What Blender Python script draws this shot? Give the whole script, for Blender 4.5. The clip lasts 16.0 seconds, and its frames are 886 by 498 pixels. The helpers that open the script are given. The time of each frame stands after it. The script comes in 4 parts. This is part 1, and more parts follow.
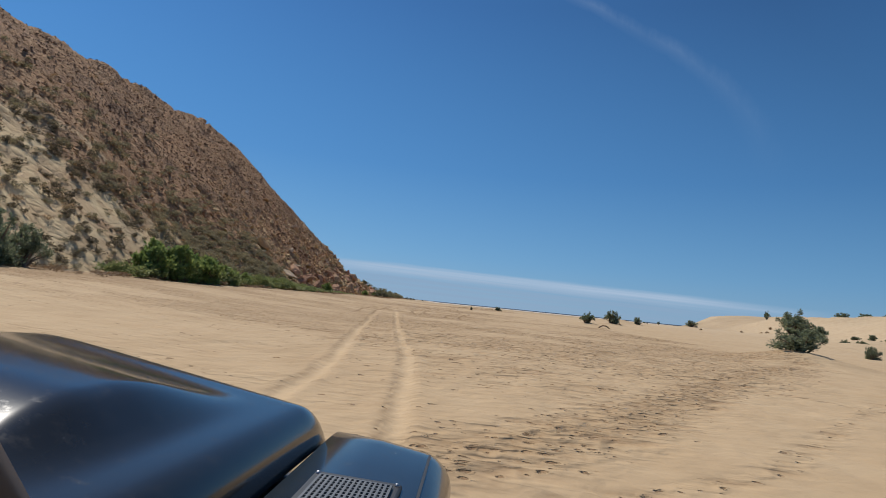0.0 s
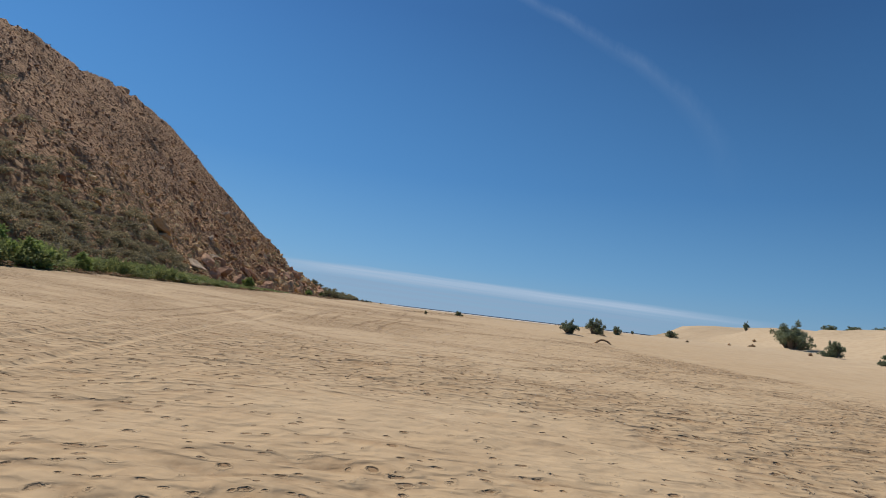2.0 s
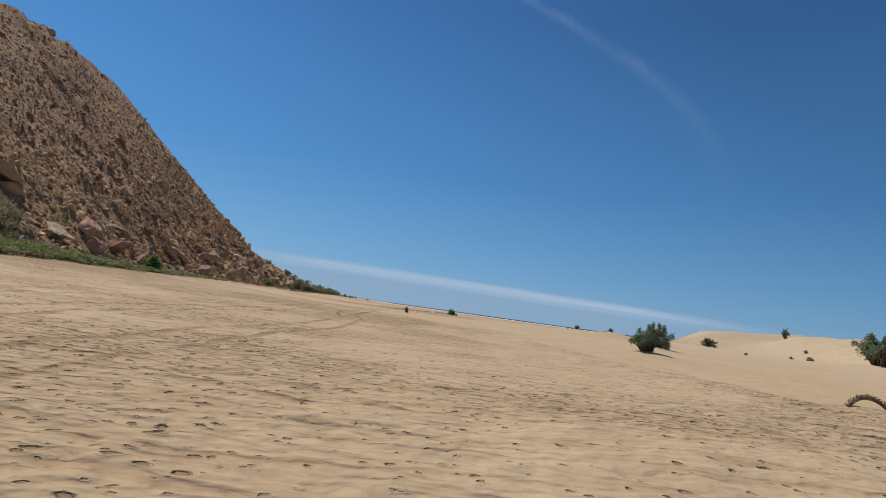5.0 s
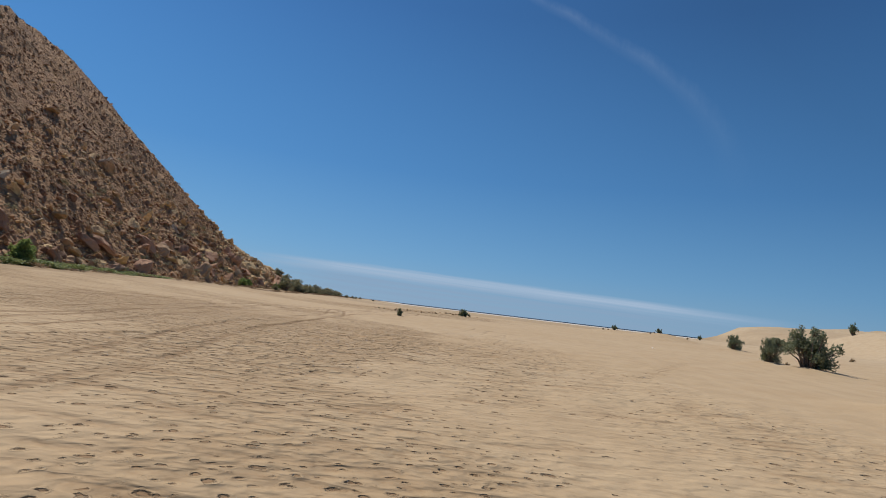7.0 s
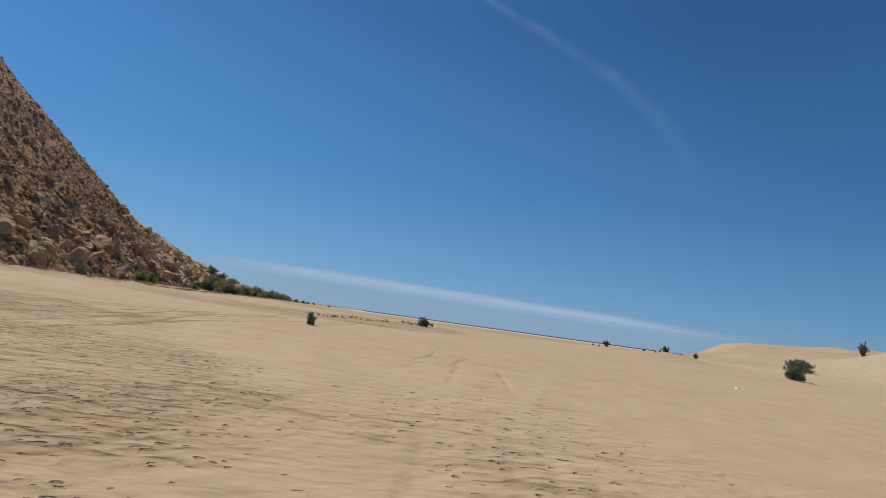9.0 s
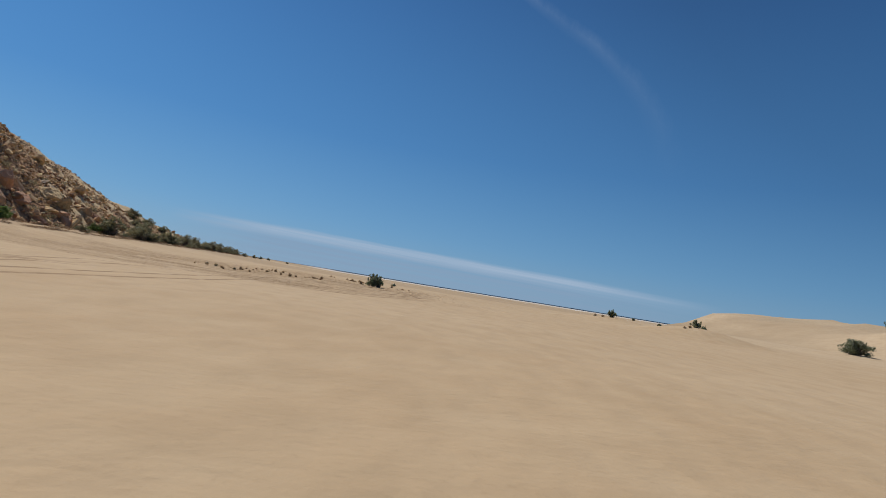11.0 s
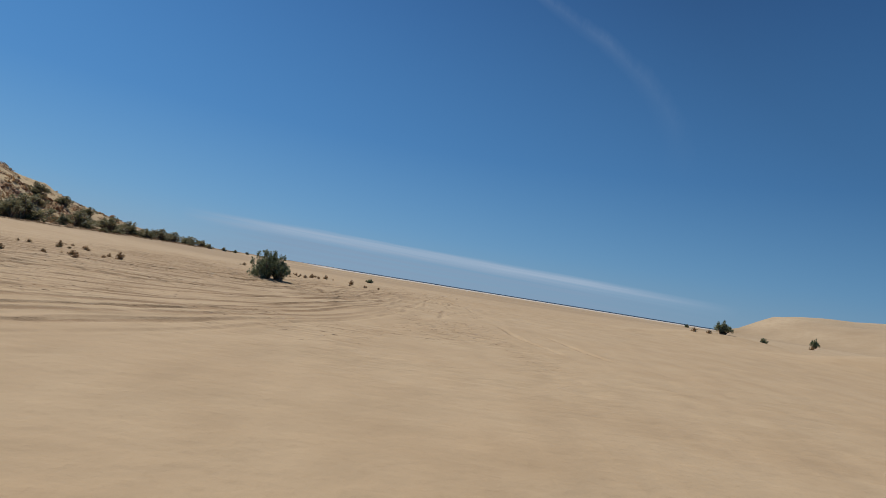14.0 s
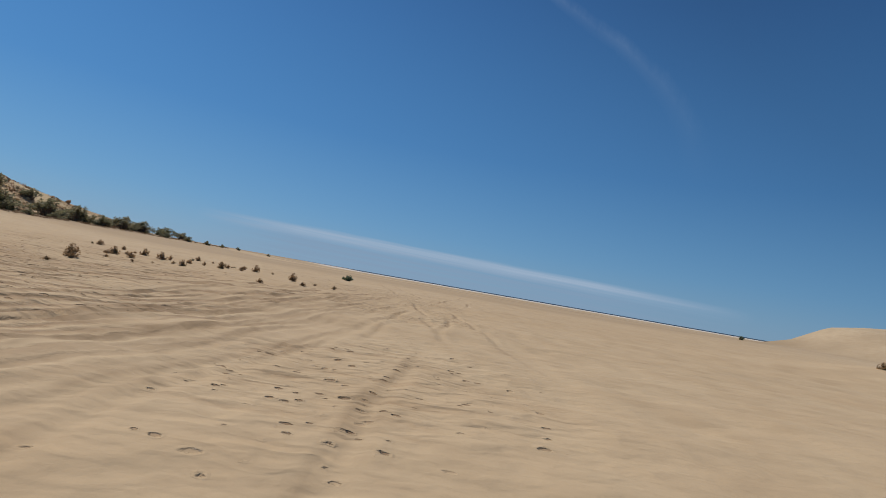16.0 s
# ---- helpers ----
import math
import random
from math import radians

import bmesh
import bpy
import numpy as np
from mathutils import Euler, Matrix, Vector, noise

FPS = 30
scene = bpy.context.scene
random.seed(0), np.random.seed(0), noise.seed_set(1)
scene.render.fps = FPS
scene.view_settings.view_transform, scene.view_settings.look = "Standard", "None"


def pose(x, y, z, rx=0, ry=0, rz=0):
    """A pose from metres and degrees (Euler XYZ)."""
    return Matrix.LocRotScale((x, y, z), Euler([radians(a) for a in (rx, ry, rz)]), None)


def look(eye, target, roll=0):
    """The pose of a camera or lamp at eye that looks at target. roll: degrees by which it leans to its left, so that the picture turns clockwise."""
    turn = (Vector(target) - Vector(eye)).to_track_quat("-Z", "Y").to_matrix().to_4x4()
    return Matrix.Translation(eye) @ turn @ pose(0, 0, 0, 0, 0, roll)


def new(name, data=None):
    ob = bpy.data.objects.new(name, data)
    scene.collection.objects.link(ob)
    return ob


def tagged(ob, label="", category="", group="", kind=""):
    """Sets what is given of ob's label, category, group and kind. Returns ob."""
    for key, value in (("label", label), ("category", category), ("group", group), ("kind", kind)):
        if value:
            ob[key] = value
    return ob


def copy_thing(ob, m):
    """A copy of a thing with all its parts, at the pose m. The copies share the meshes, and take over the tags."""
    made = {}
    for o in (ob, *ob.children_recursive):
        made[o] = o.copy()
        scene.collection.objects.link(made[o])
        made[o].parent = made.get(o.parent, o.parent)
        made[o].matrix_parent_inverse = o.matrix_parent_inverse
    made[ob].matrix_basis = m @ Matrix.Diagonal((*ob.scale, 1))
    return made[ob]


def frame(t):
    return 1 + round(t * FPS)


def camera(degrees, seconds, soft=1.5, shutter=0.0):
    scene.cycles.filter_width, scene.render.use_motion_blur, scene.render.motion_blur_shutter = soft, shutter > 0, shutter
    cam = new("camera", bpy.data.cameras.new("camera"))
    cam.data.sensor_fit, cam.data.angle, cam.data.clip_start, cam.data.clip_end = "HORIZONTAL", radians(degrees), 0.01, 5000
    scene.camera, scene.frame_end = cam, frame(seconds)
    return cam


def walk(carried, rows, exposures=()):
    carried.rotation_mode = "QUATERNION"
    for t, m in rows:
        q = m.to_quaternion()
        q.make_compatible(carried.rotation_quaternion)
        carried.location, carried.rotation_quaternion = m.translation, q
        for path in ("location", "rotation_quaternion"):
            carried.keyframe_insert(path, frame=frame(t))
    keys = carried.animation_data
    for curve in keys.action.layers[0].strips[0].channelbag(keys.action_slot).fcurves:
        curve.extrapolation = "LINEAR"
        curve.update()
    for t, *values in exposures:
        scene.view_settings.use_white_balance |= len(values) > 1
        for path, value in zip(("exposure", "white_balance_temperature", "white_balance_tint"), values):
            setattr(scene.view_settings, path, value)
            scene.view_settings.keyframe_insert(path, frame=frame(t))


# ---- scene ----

# ------------------------------------------------------------------ camera
LENS = 74.0
cam = camera(LENS, 16.0, soft=0.9)


def aim(x, y, z, yaw, pitch, roll):
    """Pose of the camera: yaw to the left from +y, pitch up, roll as look()."""
    a, b = radians(yaw), radians(pitch)
    way = Vector((-math.sin(a) * math.cos(b), math.cos(a) * math.cos(b), math.sin(b)))
    eye = Vector((x, y, z))
    return look(eye, eye + way * 2, roll)


# seconds, place, yaw, pitch, roll
PATH = [
    (0, -0.17, -0.02, 1.68, 6.56, 5.09, 5.60),
    (0.5, -0.21, 6.92, 1.68, 2.51, 2.08, 7.50),
    (1, 0.40, 13.00, 1.74, 2.33, 4.27, 7.21),
    (1.5, 0.69, 19.71, 1.65, 3.59, 3.52, 6.41),
    (2, 0.62, 26.23, 1.60, 3.28, 5.88, 6.74),
    (2.5, 0.72, 32.64, 1.62, 2.51, 5.39, 5.86),
    (3, 0.76, 38.60, 1.66, 3.94, 5.02, 7.24),
    (3.5, 0.18, 43.84, 1.49, 3.98, 5.93, 8.66),
    (4, 0.23, 50.45, 1.60, 2.91, 4.44, 9.28),
    (4.5, 0.02, 56.55, 1.54, 2.77, 5.12, 7.70),
    (4.7, 0.05, 58.99, 1.49, 2.70, 5.41, 8.00),
    (6.8, -0.17, 88.96, 1.71, 3.31, 7.04, 5.84),
    (7, -0.37, 91.54, 1.74, 3.85, 5.62, 6.68),
    (7.5, -0.71, 97.88, 1.71, 3.35, 6.81, 9.28),
    (8, -0.57, 105.17, 1.71, 1.67, 5.18, 9.37),
    (8.5, -0.47, 112.38, 1.71, 0.75, 5.49, 9.17),
    (9, -0.12, 119.30, 1.70, 0.73, 6.89, 7.87),
    (9.5, 0.15, 126.48, 1.61, 0.33, 5.48, 6.66),
    (10, 0.59, 133.06, 1.67, -1.58, 4.43, 9.01),
    (10.2, 0.70, 135.82, 1.64, -2.16, 4.22, 8.94),
    (12.3, 3.61, 166.58, 1.63, -2.55, 3.41, 9.37),
    (12.5, 3.89, 169.08, 1.60, -2.59, 3.65, 9.01),
    (13, 4.47, 175.28, 1.54, -1.33, 4.27, 7.37),
    (13.5, 4.93, 181.54, 1.45, -0.55, 3.35, 8.09),
    (14, 5.58, 187.50, 1.51, -1.35, 3.42, 9.17),
    (14.5, 6.18, 193.87, 1.58, -0.83, 3.91, 8.76),
    (15, 6.69, 199.71, 1.47, -0.79, 4.38, 8.49),
    (15.5, 6.71, 205.34, 1.41, -0.83, 5.41, 11.14),
    (16, 7.18, 211.62, 1.39, -0.07, 3.39, 9.85),
]

walk(cam, [(t, aim(*r)) for t, *r in PATH], exposures=[(0.0, 0.03), (8.0, -0.05), (16.0, -0.2)])

# ------------------------------------------------------------------ light
SUN_EL, SUN_AZ = 54.0, 42.0   # degrees; azimuth to the left of +y

world = bpy.data.worlds.new("world")
scene.world = world
world.use_nodes = True


class Nodes:
    """Small helper to write node trees."""

    def __init__(self, tree):
        self.tree = tree

    def add(self, kind, ins=None, **props):
        n = self.tree.nodes.new(kind)
        for k, v in props.items():
            setattr(n, k, v)
        for k, v in (ins or {}).items():
            self.put(n.inputs[k], v)
        return n

    def put(self, socket, v):
        if isinstance(v, bpy.types.NodeSocket):
            self.tree.links.new(v, socket)
        elif isinstance(v, bpy.types.Node):
            self.tree.links.new(v.outputs[0], socket)
        else:
            socket.default_value = v

    def math(self, op, a, b=0.0, clamp=False):
        n = self.add("ShaderNodeMath", operation=op, use_clamp=clamp)
        self.put(n.inputs[0], a)
        self.put(n.inputs[1], b)
        return n.outputs[0]

    def ramp(self, fac, stops, mode="LINEAR"):
        n = self.add("ShaderNodeValToRGB")
        n.color_ramp.interpolation = mode
        els = n.color_ramp.elements
        while len(els) < len(stops):
            els.new(0.5)
        for e, (p, c) in zip(els, stops):
            e.position = p
            e.color = (*c, 1) if len(c) == 3 else c
        self.put(n.inputs[0], fac)
        return n.outputs[0]

    def grey(self, fac, lo, hi):
        n = self.add("ShaderNodeMapRange", clamp=True)
        self.put(n.inputs[0], fac)
        n.inputs[1].default_value, n.inputs[2].default_value = lo, hi
        return n.outputs[0]

    def mix(self, fac, a, b, blend="MIX"):
        n = self.add("ShaderNodeMix", data_type="RGBA", blend_type=blend)
        self.put(n.inputs[0], fac)
        for i, v in ((6, a), (7, b)):
            self.put(n.inputs[i], (*v, 1) if isinstance(v, tuple) and len(v) == 3 else v)
        return n.outputs[2]

    def noise(self, vec, scale, detail=4.0, rough=0.55, **kw):
        n = self.add("ShaderNodeTexNoise", {"Scale": scale, "Detail": detail, "Roughness": rough})
        if vec is not None:
            self.put(n.inputs["Vector"], vec)
        return n.outputs[0]

    def stretch(self, vec, sx, sy, sz, rot=0.0):
        n = self.add("ShaderNodeMapping")
        self.put(n.inputs[0], vec)
        n.inputs["Rotation"].default_value[2] = rot
        n.inputs["Scale"].default_value = (sx, sy, sz)
        return n.outputs[0]


def build_world():
    w = Nodes(world.node_tree)
    world.node_tree.nodes.clear()
    sky = w.add("ShaderNodeTexSky", sky_type="NISHITA", sun_disc=False, sun_elevation=radians(SUN_EL),
                sun_rotation=radians(-SUN_AZ), altitude=0.0, air_density=1.0, dust_density=0.15, ozone_density=4.0)
    way = w.add("ShaderNodeTexCoord").outputs["Generated"]
    sep = w.add("ShaderNodeSeparateXYZ", {0: way})
    x, y, z = sep.outputs
    el = w.math("DIVIDE", z, w.math("SQRT", w.math("ADD", w.math("MULTIPLY", x, x), w.math("MULTIPLY", y, y))))
    az = w.math("ARCTAN2", x, y)          # radians, to the right of +y
    flat = w.add("ShaderNodeCombineXYZ", {0: w.math("MULTIPLY", az, 4.0), 1: w.math("MULTIPLY", el, 60.0), 2: 0.0})
    n1 = w.noise(flat, 1.6, 5.0, 0.6)
    long = w.add("ShaderNodeCombineXYZ", {0: w.math("MULTIPLY", az, 2.2), 1: w.math("MULTIPLY", w.math("ADD", el, w.math("MULTIPLY", az, 0.03)), 170.0), 2: 3.0})
    n3 = w.noise(long, 1.0, 5.0, 0.62)
    # grey cloud bank low over the sea, with a pale streak along its upper edge
    top = w.math("ADD", w.math("ADD", 0.0545, w.math("MULTIPLY", w.math("SUBTRACT", n1, 0.5), 0.008)),
                 w.math("MULTIPLY", az, w.math("SUBTRACT", -0.018, w.math("MULTIPLY", az, 0.03))))
    below = w.grey(w.math("SUBTRACT", top, el), -0.001, 0.006)
    streak = w.math("MULTIPLY", below, w.grey(w.math("SUBTRACT", w.math("ADD", el, 0.023), top), 0.0, 0.013))
    side = w.math("MULTIPLY", w.grey(az, -0.40, -0.24), w.grey(w.math("MULTIPLY", az, -1.0), -0.50, -0.26))
    streak = w.math("MULTIPLY", w.math("MULTIPLY", streak, side), w.math("ADD", 0.45, w.grey(n3, 0.25, 0.75)))
    bank = w.math("MULTIPLY", below, w.math("MULTIPLY", side, w.math("ADD", 0.45, w.grey(n3, 0.35, 0.65))))
    # thin high wisp
    down = w.math("MINIMUM", w.math("SUBTRACT", 0.538, el), 0.30)
    path = w.math("ADD", 0.095, w.math("MULTIPLY", down, w.math("SUBTRACT", 1.94, w.math("MULTIPLY", down, 3.19))))
    n2 = w.noise(w.add("ShaderNodeCombineXYZ", {0: w.math("MULTIPLY", az, 10.0), 1: w.math("MULTIPLY", el, 4.0), 2: 1.0}), 1.5, 5.0, 0.65)
    off = w.math("ABSOLUTE", w.math("SUBTRACT", w.math("SUBTRACT", az, path), w.math("MULTIPLY", w.math("SUBTRACT", n2, 0.5), 0.05)))
    wisp = w.math("MULTIPLY", w.math("SUBTRACT", 1.0, w.grey(off, 0.0, 0.030)), w.grey(el, 0.22, 0.5))
    wisp = w.math("MULTIPLY", wisp, w.math("MULTIPLY", w.grey(n2, 0.25, 0.85), 0.20))
    haze = w.ramp(w.math("MULTIPLY", w.math("MAXIMUM", el, 0.0), 0.8), [(0.0, (0.155, 0.36, 0.60)), (0.06, (0.105, 0.315, 0.60)), (0.18, (0.048, 0.215, 0.51)),
                                                       (0.42, (0.023, 0.124, 0.352)), (0.8, (0.018, 0.094, 0.285))])
    haze = w.add("ShaderNodeVectorMath", {0: haze, 1: (10.5, 10.5, 10.5)}, operation="MULTIPLY").outputs[0]
    lift = w.math("ADD", 1.0, w.math("MULTIPLY", w.math("MULTIPLY", az, -1.0), w.math("ADD", 0.15, w.math("MULTIPLY", w.math("MAXIMUM", el, 0.0), 1.0))))
    haze = w.add("ShaderNodeVectorMath", {0: haze, 3: w.math("MINIMUM", w.math("MAXIMUM", lift, 0.74), 1.4)}, operation="SCALE").outputs[0]
    blue = w.mix(0.82, sky.outputs[0], haze)
    col = w.mix(w.math("MINIMUM", w.math("MULTIPLY", bank, 0.62), 0.85), blue, (2.85, 4.15, 5.9))
    col = w.mix(w.math("MULTIPLY", streak, 0.62), col, (4.6, 5.9, 7.6))
    col = w.mix(wisp, col, (4.2, 5.4, 7.2))
    bg = w.add("ShaderNodeBackground", {0: col, 1: 0.09})
    w.add("ShaderNodeOutputWorld", {0: bg.outputs[0]})


build_world()

sun_data = bpy.data.lights.new("sun", "SUN")
sun_data.energy, sun_data.angle, sun_data.color = 4.3, radians(0.53), (1.0, 0.95, 0.87)
sun = new("sun", sun_data)
a, b = radians(SUN_AZ), radians(SUN_EL)
sun.matrix_world = look((0, 0, 60), Vector((0, 0, 60)) - Vector((-math.sin(a) * math.cos(b), math.cos(a) * math.cos(b), math.sin(b))))


# ------------------------------------------------------------------ materials
def material(name):
    m = bpy.data.materials.new(name)
    m.use_nodes = True
    m.node_tree.nodes.clear()
    n = Nodes(m.node_tree)
    shader = n.add("ShaderNodeBsdfPrincipled")
    n.add("ShaderNodeOutputMaterial", {0: shader.outputs[0]})
    place = n.add("ShaderNodeNewGeometry").outputs["Position"]
    return m, n, shader, place


def sand_material():
    m, n, s, p = material("sand")
    broad = n.noise(p, 0.035, 4.0)
    mid = n.noise(p, 0.35, 5.0, 0.6)
    fine = n.noise(p, 9.0, 3.0, 0.6)
    grain = n.noise(p, 120.0, 2.0)
    base = n.ramp(broad, [(0.3, (0.408, 0.282, 0.157)), (0.7, (0.462, 0.336, 0.202))])
    base = n.mix(n.math("MULTIPLY", n.grey(mid, 0.35, 0.75), 0.7), base, (0.474, 0.353, 0.215))
    base = n.mix(n.math("MULTIPLY", n.grey(fine, 0.55, 0.8), 0.22), base, (0.28, 0.19, 0.10))
    base = n.mix(n.math("MULTIPLY", grain, 0.12), base, (0.55, 0.42, 0.28))
    # damp flats, then pale dry beach far out
    px, py = n.add("ShaderNodeSeparateXYZ", {0: p}).outputs[:2]
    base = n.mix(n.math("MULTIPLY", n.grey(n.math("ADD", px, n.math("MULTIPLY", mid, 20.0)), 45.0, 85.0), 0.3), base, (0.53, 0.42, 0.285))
    damp = n.math("MULTIPLY", n.math("MULTIPLY", n.grey(py, 245.0, 340.0), n.grey(n.math("MULTIPLY", py, -1.0), -720.0, -600.0)), n.grey(n.noise(n.stretch(p, 0.004, 0.02, 0.1), 1.0, 4.0), 0.35, 0.65))
    base = n.mix(n.math("MULTIPLY", damp, 0.75), base, (0.27, 0.19, 0.11))
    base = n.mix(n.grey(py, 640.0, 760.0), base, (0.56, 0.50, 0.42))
    # brown earth and litter washed out along the foot of the hill
    away = n.math("ADD", n.math("ADD", px, n.math("MULTIPLY", py, 0.11)), n.math("ADD", 31.65, n.math("MULTIPLY", n.math("SUBTRACT", mid, 0.5), 9.0)))
    wash = n.math("MULTIPLY", n.grey(n.math("MULTIPLY", away, -1.0), -12.0, -5.0), n.math("ADD", 0.45, n.grey(n.noise(n.stretch(p, 0.5, 0.12, 0.3, 0.11), 1.0, 4.0), 0.4, 0.6)))
    base = n.mix(n.math("MULTIPLY", n.math("MINIMUM", wash, 1.0), 0.6), base, (0.235, 0.15, 0.078))
    # prints: bowls with a low rim, as dense as the ground is trodden
    trod = n.add("ShaderNodeAttribute", attribute_name="trod").outputs["Fac"]
    rut = n.add("ShaderNodeAttribute", attribute_name="rut").outputs["Fac"]
    clear = n.math("SUBTRACT", 1.0, n.grey(rut, 0.3, 0.6))
    wander = n.add("ShaderNodeTexNoise", {"Vector": p, "Scale": 2.2}).outputs["Color"]
    bent = n.add("ShaderNodeVectorMath", {0: p, 1: n.add("ShaderNodeVectorMath", {0: wander, 1: (0.22, 0.22, 0.0)}, operation="MULTIPLY").outputs[0]}, operation="ADD").outputs[0]
    rag = n.math("MULTIPLY", n.math("SUBTRACT", n.noise(p, 13.0, 3.0, 0.65), 0.5), 0.62)

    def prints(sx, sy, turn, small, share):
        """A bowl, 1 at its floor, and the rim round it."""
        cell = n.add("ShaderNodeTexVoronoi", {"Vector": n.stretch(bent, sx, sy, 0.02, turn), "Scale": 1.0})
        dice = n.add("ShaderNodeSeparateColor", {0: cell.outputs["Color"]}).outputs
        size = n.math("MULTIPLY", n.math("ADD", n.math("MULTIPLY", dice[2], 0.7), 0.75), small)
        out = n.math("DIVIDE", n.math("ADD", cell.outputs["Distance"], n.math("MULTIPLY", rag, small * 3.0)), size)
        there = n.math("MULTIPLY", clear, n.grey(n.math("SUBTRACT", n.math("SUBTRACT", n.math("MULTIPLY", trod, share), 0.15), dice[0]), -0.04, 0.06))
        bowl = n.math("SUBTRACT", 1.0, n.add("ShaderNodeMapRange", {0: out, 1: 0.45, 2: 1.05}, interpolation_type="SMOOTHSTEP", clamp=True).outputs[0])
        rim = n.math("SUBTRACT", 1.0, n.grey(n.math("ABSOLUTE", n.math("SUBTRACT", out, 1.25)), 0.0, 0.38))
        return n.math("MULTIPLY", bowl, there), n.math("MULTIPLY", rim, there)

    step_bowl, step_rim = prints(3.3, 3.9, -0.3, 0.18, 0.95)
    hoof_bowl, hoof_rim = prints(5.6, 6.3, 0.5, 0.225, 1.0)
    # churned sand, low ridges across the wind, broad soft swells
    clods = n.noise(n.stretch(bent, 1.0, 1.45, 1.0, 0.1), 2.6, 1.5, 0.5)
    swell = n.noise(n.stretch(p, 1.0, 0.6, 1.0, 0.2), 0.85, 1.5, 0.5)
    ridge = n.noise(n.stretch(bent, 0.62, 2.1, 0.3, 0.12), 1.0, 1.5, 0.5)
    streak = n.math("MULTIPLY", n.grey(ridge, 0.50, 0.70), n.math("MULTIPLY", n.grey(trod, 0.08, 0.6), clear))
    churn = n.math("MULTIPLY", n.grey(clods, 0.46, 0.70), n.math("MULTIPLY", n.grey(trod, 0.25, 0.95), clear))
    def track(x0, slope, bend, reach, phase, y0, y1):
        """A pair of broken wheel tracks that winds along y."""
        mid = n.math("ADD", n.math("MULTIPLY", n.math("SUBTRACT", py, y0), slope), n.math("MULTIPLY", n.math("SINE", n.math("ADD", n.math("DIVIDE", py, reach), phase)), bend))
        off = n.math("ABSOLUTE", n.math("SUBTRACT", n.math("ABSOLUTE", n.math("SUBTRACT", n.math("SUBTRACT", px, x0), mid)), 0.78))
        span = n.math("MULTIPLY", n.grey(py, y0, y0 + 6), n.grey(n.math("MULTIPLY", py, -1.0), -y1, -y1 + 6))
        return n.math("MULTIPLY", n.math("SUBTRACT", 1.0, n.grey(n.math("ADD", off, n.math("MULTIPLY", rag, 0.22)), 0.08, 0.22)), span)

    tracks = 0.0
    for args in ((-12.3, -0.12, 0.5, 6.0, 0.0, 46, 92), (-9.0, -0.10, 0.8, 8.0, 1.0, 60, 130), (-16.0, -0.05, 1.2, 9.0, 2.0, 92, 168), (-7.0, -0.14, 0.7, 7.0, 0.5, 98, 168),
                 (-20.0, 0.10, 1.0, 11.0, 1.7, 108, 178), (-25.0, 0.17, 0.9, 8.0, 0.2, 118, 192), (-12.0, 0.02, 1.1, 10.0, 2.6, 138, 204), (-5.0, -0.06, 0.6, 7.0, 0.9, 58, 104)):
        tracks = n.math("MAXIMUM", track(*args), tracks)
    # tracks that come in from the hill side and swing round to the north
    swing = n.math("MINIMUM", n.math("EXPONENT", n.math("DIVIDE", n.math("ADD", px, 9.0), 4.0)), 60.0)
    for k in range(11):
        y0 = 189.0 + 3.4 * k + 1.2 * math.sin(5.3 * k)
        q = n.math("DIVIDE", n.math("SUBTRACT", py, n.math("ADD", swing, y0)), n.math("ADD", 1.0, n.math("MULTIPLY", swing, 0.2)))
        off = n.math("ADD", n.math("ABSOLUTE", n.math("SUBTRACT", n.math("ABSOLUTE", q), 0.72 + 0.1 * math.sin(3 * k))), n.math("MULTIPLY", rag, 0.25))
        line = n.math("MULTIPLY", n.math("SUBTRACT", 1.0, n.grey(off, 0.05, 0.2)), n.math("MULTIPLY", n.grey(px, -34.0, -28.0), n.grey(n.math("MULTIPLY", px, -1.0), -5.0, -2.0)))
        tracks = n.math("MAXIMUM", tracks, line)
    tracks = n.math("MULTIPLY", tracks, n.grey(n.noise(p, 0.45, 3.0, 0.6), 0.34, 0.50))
    # track grooves given a dark colour that stands for their shade
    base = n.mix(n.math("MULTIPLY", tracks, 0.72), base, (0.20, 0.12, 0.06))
    base = n.mix(n.math("MULTIPLY", rut, 0.55), base, (0.55, 0.40, 0.24))
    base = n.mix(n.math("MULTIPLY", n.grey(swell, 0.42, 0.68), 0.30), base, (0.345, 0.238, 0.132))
    # sunken streaks and churned hollows darkened: shade painted into the sand colour
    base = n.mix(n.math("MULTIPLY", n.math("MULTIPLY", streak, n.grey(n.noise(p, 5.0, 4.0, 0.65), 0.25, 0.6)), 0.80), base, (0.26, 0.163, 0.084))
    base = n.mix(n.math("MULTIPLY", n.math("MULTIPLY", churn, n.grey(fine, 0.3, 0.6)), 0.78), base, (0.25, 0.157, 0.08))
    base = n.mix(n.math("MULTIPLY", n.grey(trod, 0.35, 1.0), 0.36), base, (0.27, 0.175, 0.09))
    # insides of the print bowls painted darker, for the shade they hold
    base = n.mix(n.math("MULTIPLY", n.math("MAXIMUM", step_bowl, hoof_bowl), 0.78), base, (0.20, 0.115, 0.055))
    # shade along one edge of each rut, put in as dark colour
    base = n.mix(n.math("MULTIPLY", n.add("ShaderNodeAttribute", attribute_name="rut_shade").outputs["Fac"], 0.72), base, (0.18, 0.112, 0.055))
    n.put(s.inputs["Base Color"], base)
    n.put(s.inputs["Roughness"], 0.9)
    n.put(s.inputs["Specular IOR Level"], 0.15)
